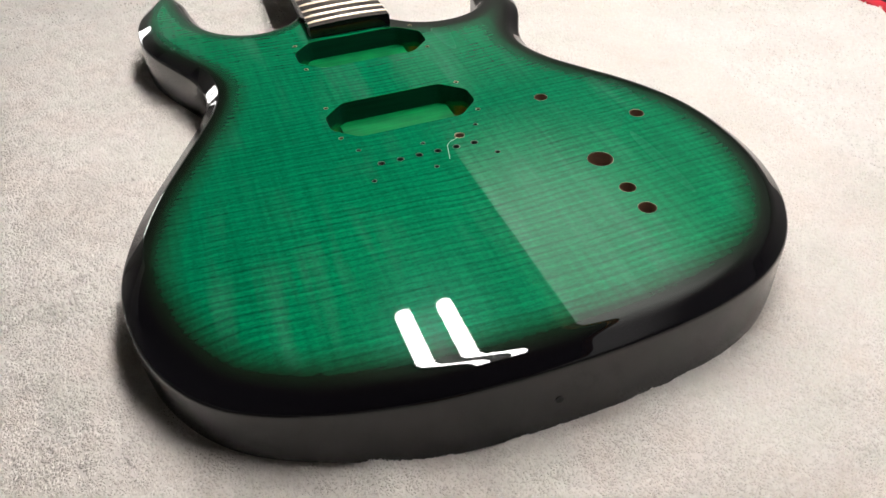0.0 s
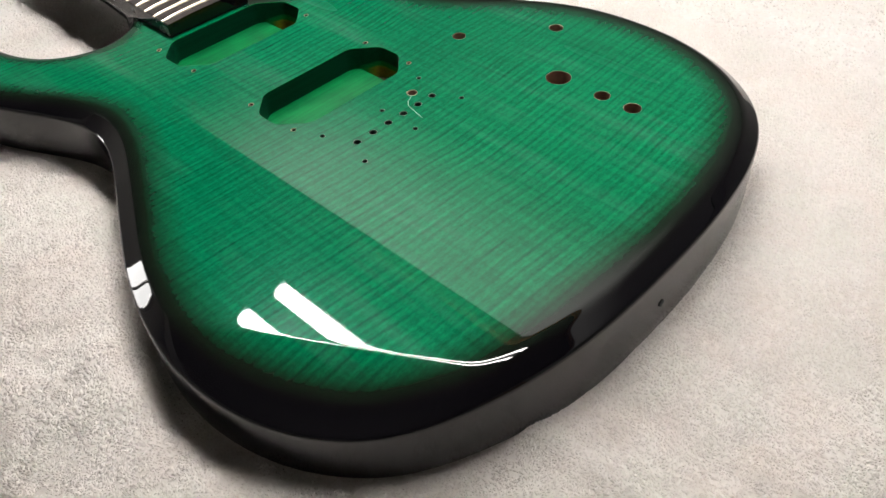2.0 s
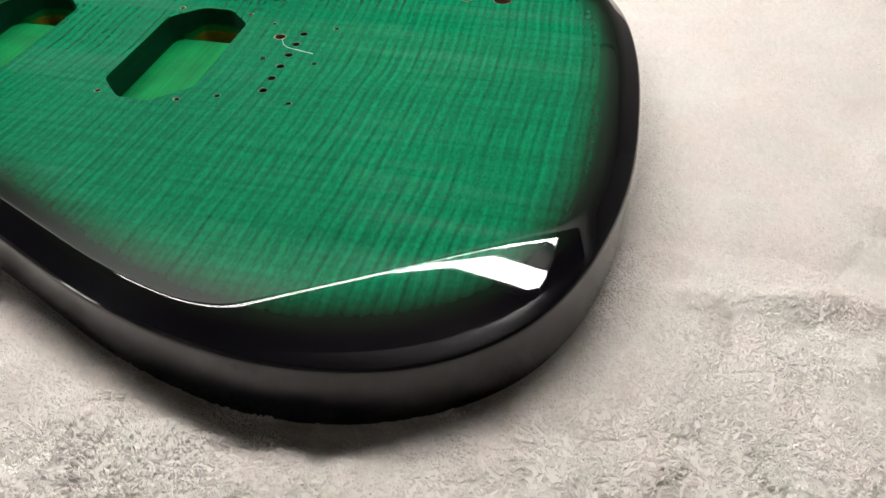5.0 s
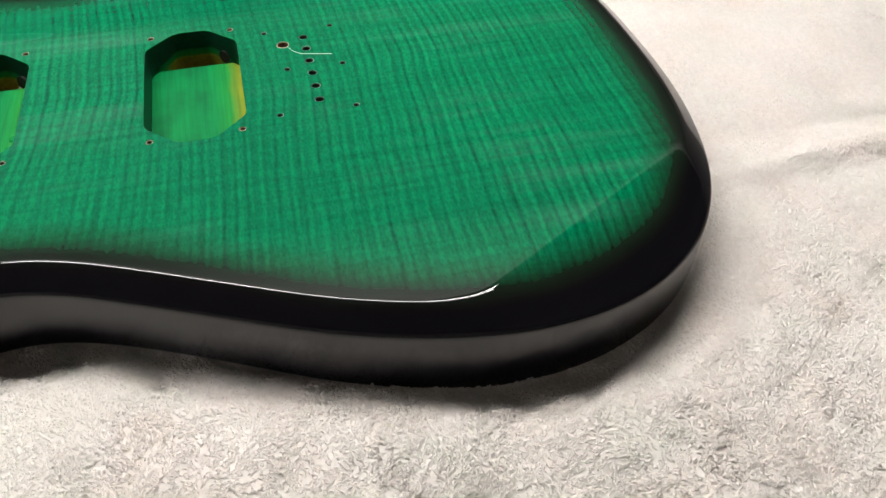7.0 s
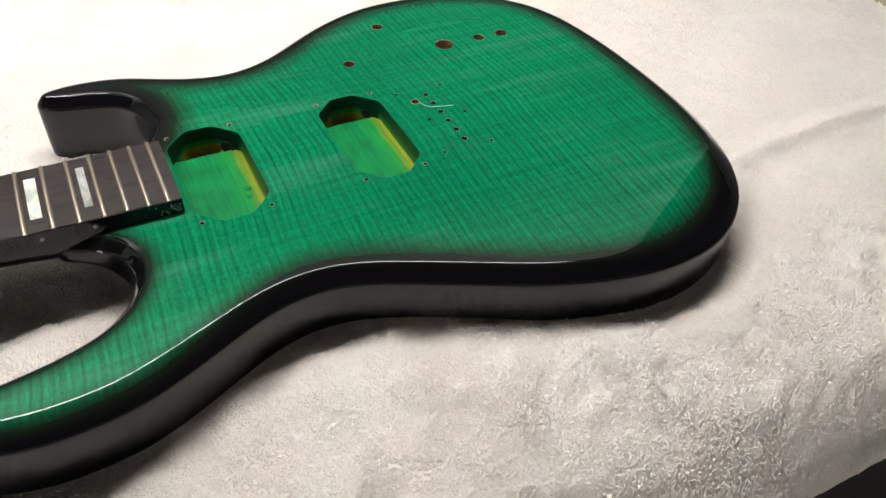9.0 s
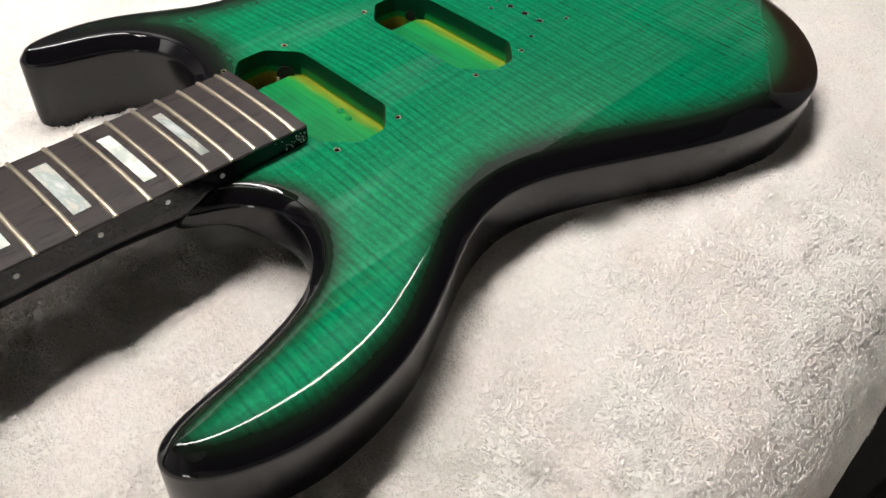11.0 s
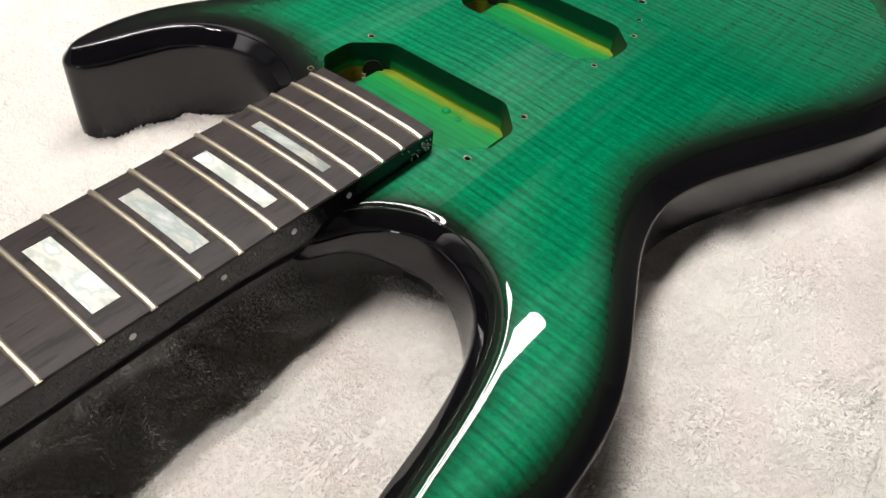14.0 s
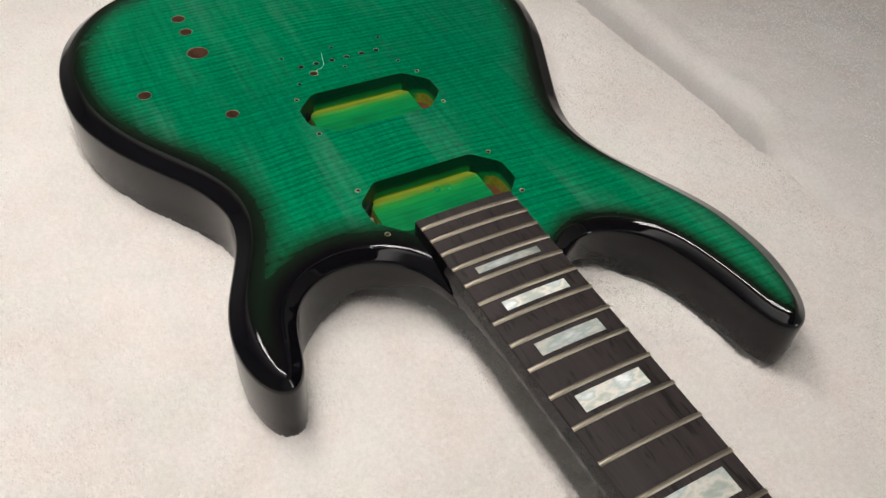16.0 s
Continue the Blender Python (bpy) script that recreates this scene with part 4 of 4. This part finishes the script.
towel = tagged(new("towel", cloth_base("towel", towel_height, -0.40, 0.432, -0.50, 0.62, 0.0005, 0.004)), "rumpled white terry bath towel spread under the guitar", "towel")
px1, py1 = scatter(420000, -0.31, 0.25, -0.33, 0.36, 5)
px2, py2 = scatter(88000, -0.38, 0.43, -0.50, 0.45, 6)
outer = (px2 > 0.25) | (px2 < -0.31) | (py2 < -0.33) | (py2 > 0.36)
px, py = np.concatenate([px1, px2[outer]]), np.concatenate([py1, py2[outer]])
hidden = inside(np.stack([px, py], 1), (RIM - RIM_N * -0.012)[::4]) | (towel_edge(px, py) > 0.003)
nap = part("nap", terry_nap(towel_height, px[~hidden], py[~hidden], -0.06, 5), towel)
tagged(nap, "dense white terry loops", kind="stuff")
sheet = tagged(new("bath_sheet", sheet_mesh()), "white terry sheet on the low table beside the bench", "towel")
sx, sy = scatter(40000, -0.62, -0.266, -0.50, 0.45, 7)
beyond = towel_edge(sx, sy) > sheet_gap(sy)
tagged(part("nap", terry_nap(sheet_height, sx[beyond], sy[beyond], -0.05, 8), sheet), "dense white terry loops", kind="stuff")

# ---- bench, lamp, room ----
bench = tagged(new("workbench"), "dark workbench with red edging under the towel", "workbench")
part("bench_top", from_bm("bench_top", box_bm(-0.235, 0.47, -0.75, 0.66, -0.05, -0.012, 0.003), M_BENCH), bench)
for x in (-0.20, 0.42):
    for y in (-0.70, 0.60):
        part("leg", from_bm("leg", box_bm(x - 0.02, x + 0.02, y - 0.02, y + 0.02, -0.95, -0.0505, 0.003), M_BENCH), bench)
part("mat", from_bm("mat", box_bm(-0.20, 0.47, -0.75, -0.506, -0.0115, 0.001, 0.002), M_KHAKI), bench, "khaki rubber mat")
part("edging", from_bm("edging", box_bm(0.433, 0.446, -0.505, 0.60, -0.0115, 0.002, 0.002), M_RED), bench, "red edging strip")

table = tagged(new("side_table"), "low dark table carrying the white sheet", "table")
part("table_top", from_bm("table_top", box_bm(-0.86, -0.36, -0.53, 0.75, -0.065, -0.022, 0.003), M_BENCH), table)
for x in (-0.83, -0.39):
    for y in (-0.50, 0.72):
        part("leg", from_bm("leg", box_bm(x - 0.02, x + 0.02, y - 0.02, y + 0.02, -0.95, -0.0655, 0.003), M_BENCH), table)

lamp = tagged(new("shop_light"), "twin-tube fluorescent light under a dark shelf", "lamp")
part("housing", from_bm("housing", box_bm(0.10, 0.186, TUBE_Y0 - 0.03, TUBE_Y1 + 0.03, TUBE_Z + 0.022, TUBE_Z + 0.05, 0.004), M_METAL), lamp)


def tube_shell(name, x, a0, a1, material):
    """Part of a tube's wall between two angles, from below (-90 degrees) round."""
    n = 18
    verts, faces = [], []
    for a in np.radians(np.linspace(a0, a1, n)):
        for y in (TUBE_Y0, TUBE_Y1):
            verts.append((x + 0.0142 * math.cos(a), y, TUBE_Z + 0.0142 * math.sin(a)))
    for i in range(n - 1):
        faces.append((i * 2, i * 2 + 2, i * 2 + 3, i * 2 + 1))
    faces += [tuple(i * 2 for i in range(n - 1, -1, -1)), tuple(i * 2 + 1 for i in range(n))]
    return mesh_of(name, verts, faces, material, True, 40)


for x in TUBE_X:
    part("tube", tube_shell("tube", x, -185, 5, M_TUBE), lamp, "lit white tube")
    part("tube_back", tube_shell("tube_back", x, 5.5, 174.5, M_METAL), lamp, "opaque metal tube back")
    for y in (TUBE_Y0 - 0.008, TUBE_Y1 + 0.008):
        part("tube_socket", from_bm("tube_socket", box_bm(x - 0.013, x + 0.013, y - 0.008, y + 0.008, TUBE_Z - 0.014, TUBE_Z + 0.024, 0.002), M_METAL), lamp)

shelf = tagged(new("wall_shelf"), "dark overhead shelf board with orange wood edging", "shelf")
part("board", from_bm("board", box_bm(-0.75, 0.360, -1.28, 1.9, TUBE_Z + 0.05, TUBE_Z + 0.075, 0.002), M_SHELF), shelf)
part("edging", from_bm("edging", box_bm(0.361, 0.380, -1.30, 1.9, TUBE_Z + 0.035, TUBE_Z + 0.078, 0.002), M_TRIM), shelf, "orange wood edging")
part("edging", from_bm("edging", box_bm(-0.75, 0.360, -1.30, -1.281, TUBE_Z + 0.035, TUBE_Z + 0.078, 0.002), M_TRIM), shelf)

RX0, RX1, RY0, RY1, FZ, CZ = -2.0, 3.6, -2.9, 2.6, -0.95, 1.6


def slab(name, b, material, label=""):
    ob = new(name, from_bm(name, box_bm(*b), material, False))
    return tagged(ob, label or name.replace("_", " "), kind="structure")


slab("floor", (RX0, RX1, RY0, RY1, FZ - 0.1, FZ), M_FLOOR, "dark marbled floor")
slab("ceiling", (RX0, RX1, RY0, RY1, CZ, CZ + 0.1), M_CEIL, "white ceiling")
slab("wall_east", (RX1, RX1 + 0.1, RY0, RY1, FZ, CZ), M_WALL, "white wall")
# unseen west wall, kept pale to bounce fill into the shadows
slab("wall_west", (RX0 - 0.1, RX0, RY0, RY1, FZ, CZ), M_CREAM, "unseen cream wall that bounces fill light")
# the wall past the headstock; unseen window added for horn glints and fill
WX0, WX1, WZ0, WZ1 = -1.50, -0.95, 0.05, 0.70
bm = bmesh.new()
for b in ((RX0, WX0, FZ, CZ), (WX1, RX1, FZ, CZ), (WX0, WX1, FZ, WZ0), (WX0, WX1, WZ1, CZ)):
    piece = bmesh.ops.create_cube(bm, size=1.0)["verts"]
    for v in piece:
        v.co = Vector(((b[0] + b[1]) / 2 + v.co.x * (b[1] - b[0]), RY1 + 0.05 + v.co.y * 0.1, (b[2] + b[3]) / 2 + v.co.z * (b[3] - b[2])))
tagged(new("wall_north", from_bm("wall_north", bm, M_WALL, False)), "white wall with a window", kind="structure")
window = tagged(new("added_window"), "unseen white framed glowing window, added for horn glints and fill light", "window", kind="structure")
for b in ((WX0, WX0 + 0.05, WZ0, WZ1), (WX1 - 0.05, WX1, WZ0, WZ1), (WX0 + 0.05, WX1 - 0.05, WZ0, WZ0 + 0.05), (WX0 + 0.05, WX1 - 0.05, WZ1 - 0.05, WZ1), (-1.24, -1.21, WZ0 + 0.05, WZ1 - 0.05)):
    part("window_frame", from_bm("window_frame", box_bm(b[0], b[1], RY1 + 0.02, RY1 + 0.07, b[2], b[3], 0.004), M_WALL), window)
for x0, x1 in ((WX0 + 0.051, -1.241), (-1.209, WX1 - 0.051)):
    part("pane", from_bm("pane", box_bm(x0, x1, RY1 + 0.04, RY1 + 0.046, WZ0 + 0.051, WZ1 - 0.051), M_WINDOW_GLOW, False), window, "added glowing pane")
slab("wall_south", (RX0, RX1, RY0 - 0.1, RY0, FZ, CZ), M_WALL, "white wall")

# an unseen glowing panel added for the bright haze mirrored in the top
panel = tagged(new("added_ceiling_glow"), "unseen glowing ceiling panel in a metal frame, added for the haze mirrored in the top", "ceiling light")
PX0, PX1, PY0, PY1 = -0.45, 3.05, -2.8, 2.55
part("glow_panel", from_bm("glow_panel", box_bm(PX0, PX1, PY0, PY1, CZ - 0.03, CZ - 0.004), M_PANEL, False), panel, "added white glowing surface")
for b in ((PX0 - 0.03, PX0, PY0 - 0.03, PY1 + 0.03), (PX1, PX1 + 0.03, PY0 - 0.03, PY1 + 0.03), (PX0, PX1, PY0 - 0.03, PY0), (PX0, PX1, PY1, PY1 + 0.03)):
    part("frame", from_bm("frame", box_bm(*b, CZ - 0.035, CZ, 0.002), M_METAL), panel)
for y in (-0.4, 1.7):
    bm = bmesh.new()
    bmesh.ops.create_cone(bm, cap_ends=True, segments=10, radius1=0.004, radius2=0.004, depth=CZ - TUBE_Z - 0.11, matrix=pose(0.0, y, (CZ - 0.03 + TUBE_Z + 0.078) / 2))
    part("hanger", from_bm("hanger", bm, M_METAL), shelf, "thin steel hanger rod")
# unseen tan door with white trim beyond the tail, added for mirrored streaks
door = tagged(new("added_door"), "unseen tan wooden door with white trim, added for mirrored streaks", "door", kind="structure")
part("leaf", from_bm("leaf", box_bm(-0.35, 0.30, RY0, RY0 + 0.035, FZ, 1.10, 0.003), M_DOOR), door)
for x in (-0.43, 0.30):
    part("trim", from_bm("trim", box_bm(x, x + 0.08, RY0, RY0 + 0.05, FZ, 1.18, 0.003), M_WALL), door, "white painted trim")
part("trim", from_bm("trim", box_bm(-0.35, 0.30, RY0, RY0 + 0.05, 1.10, 1.18, 0.003), M_WALL), door)
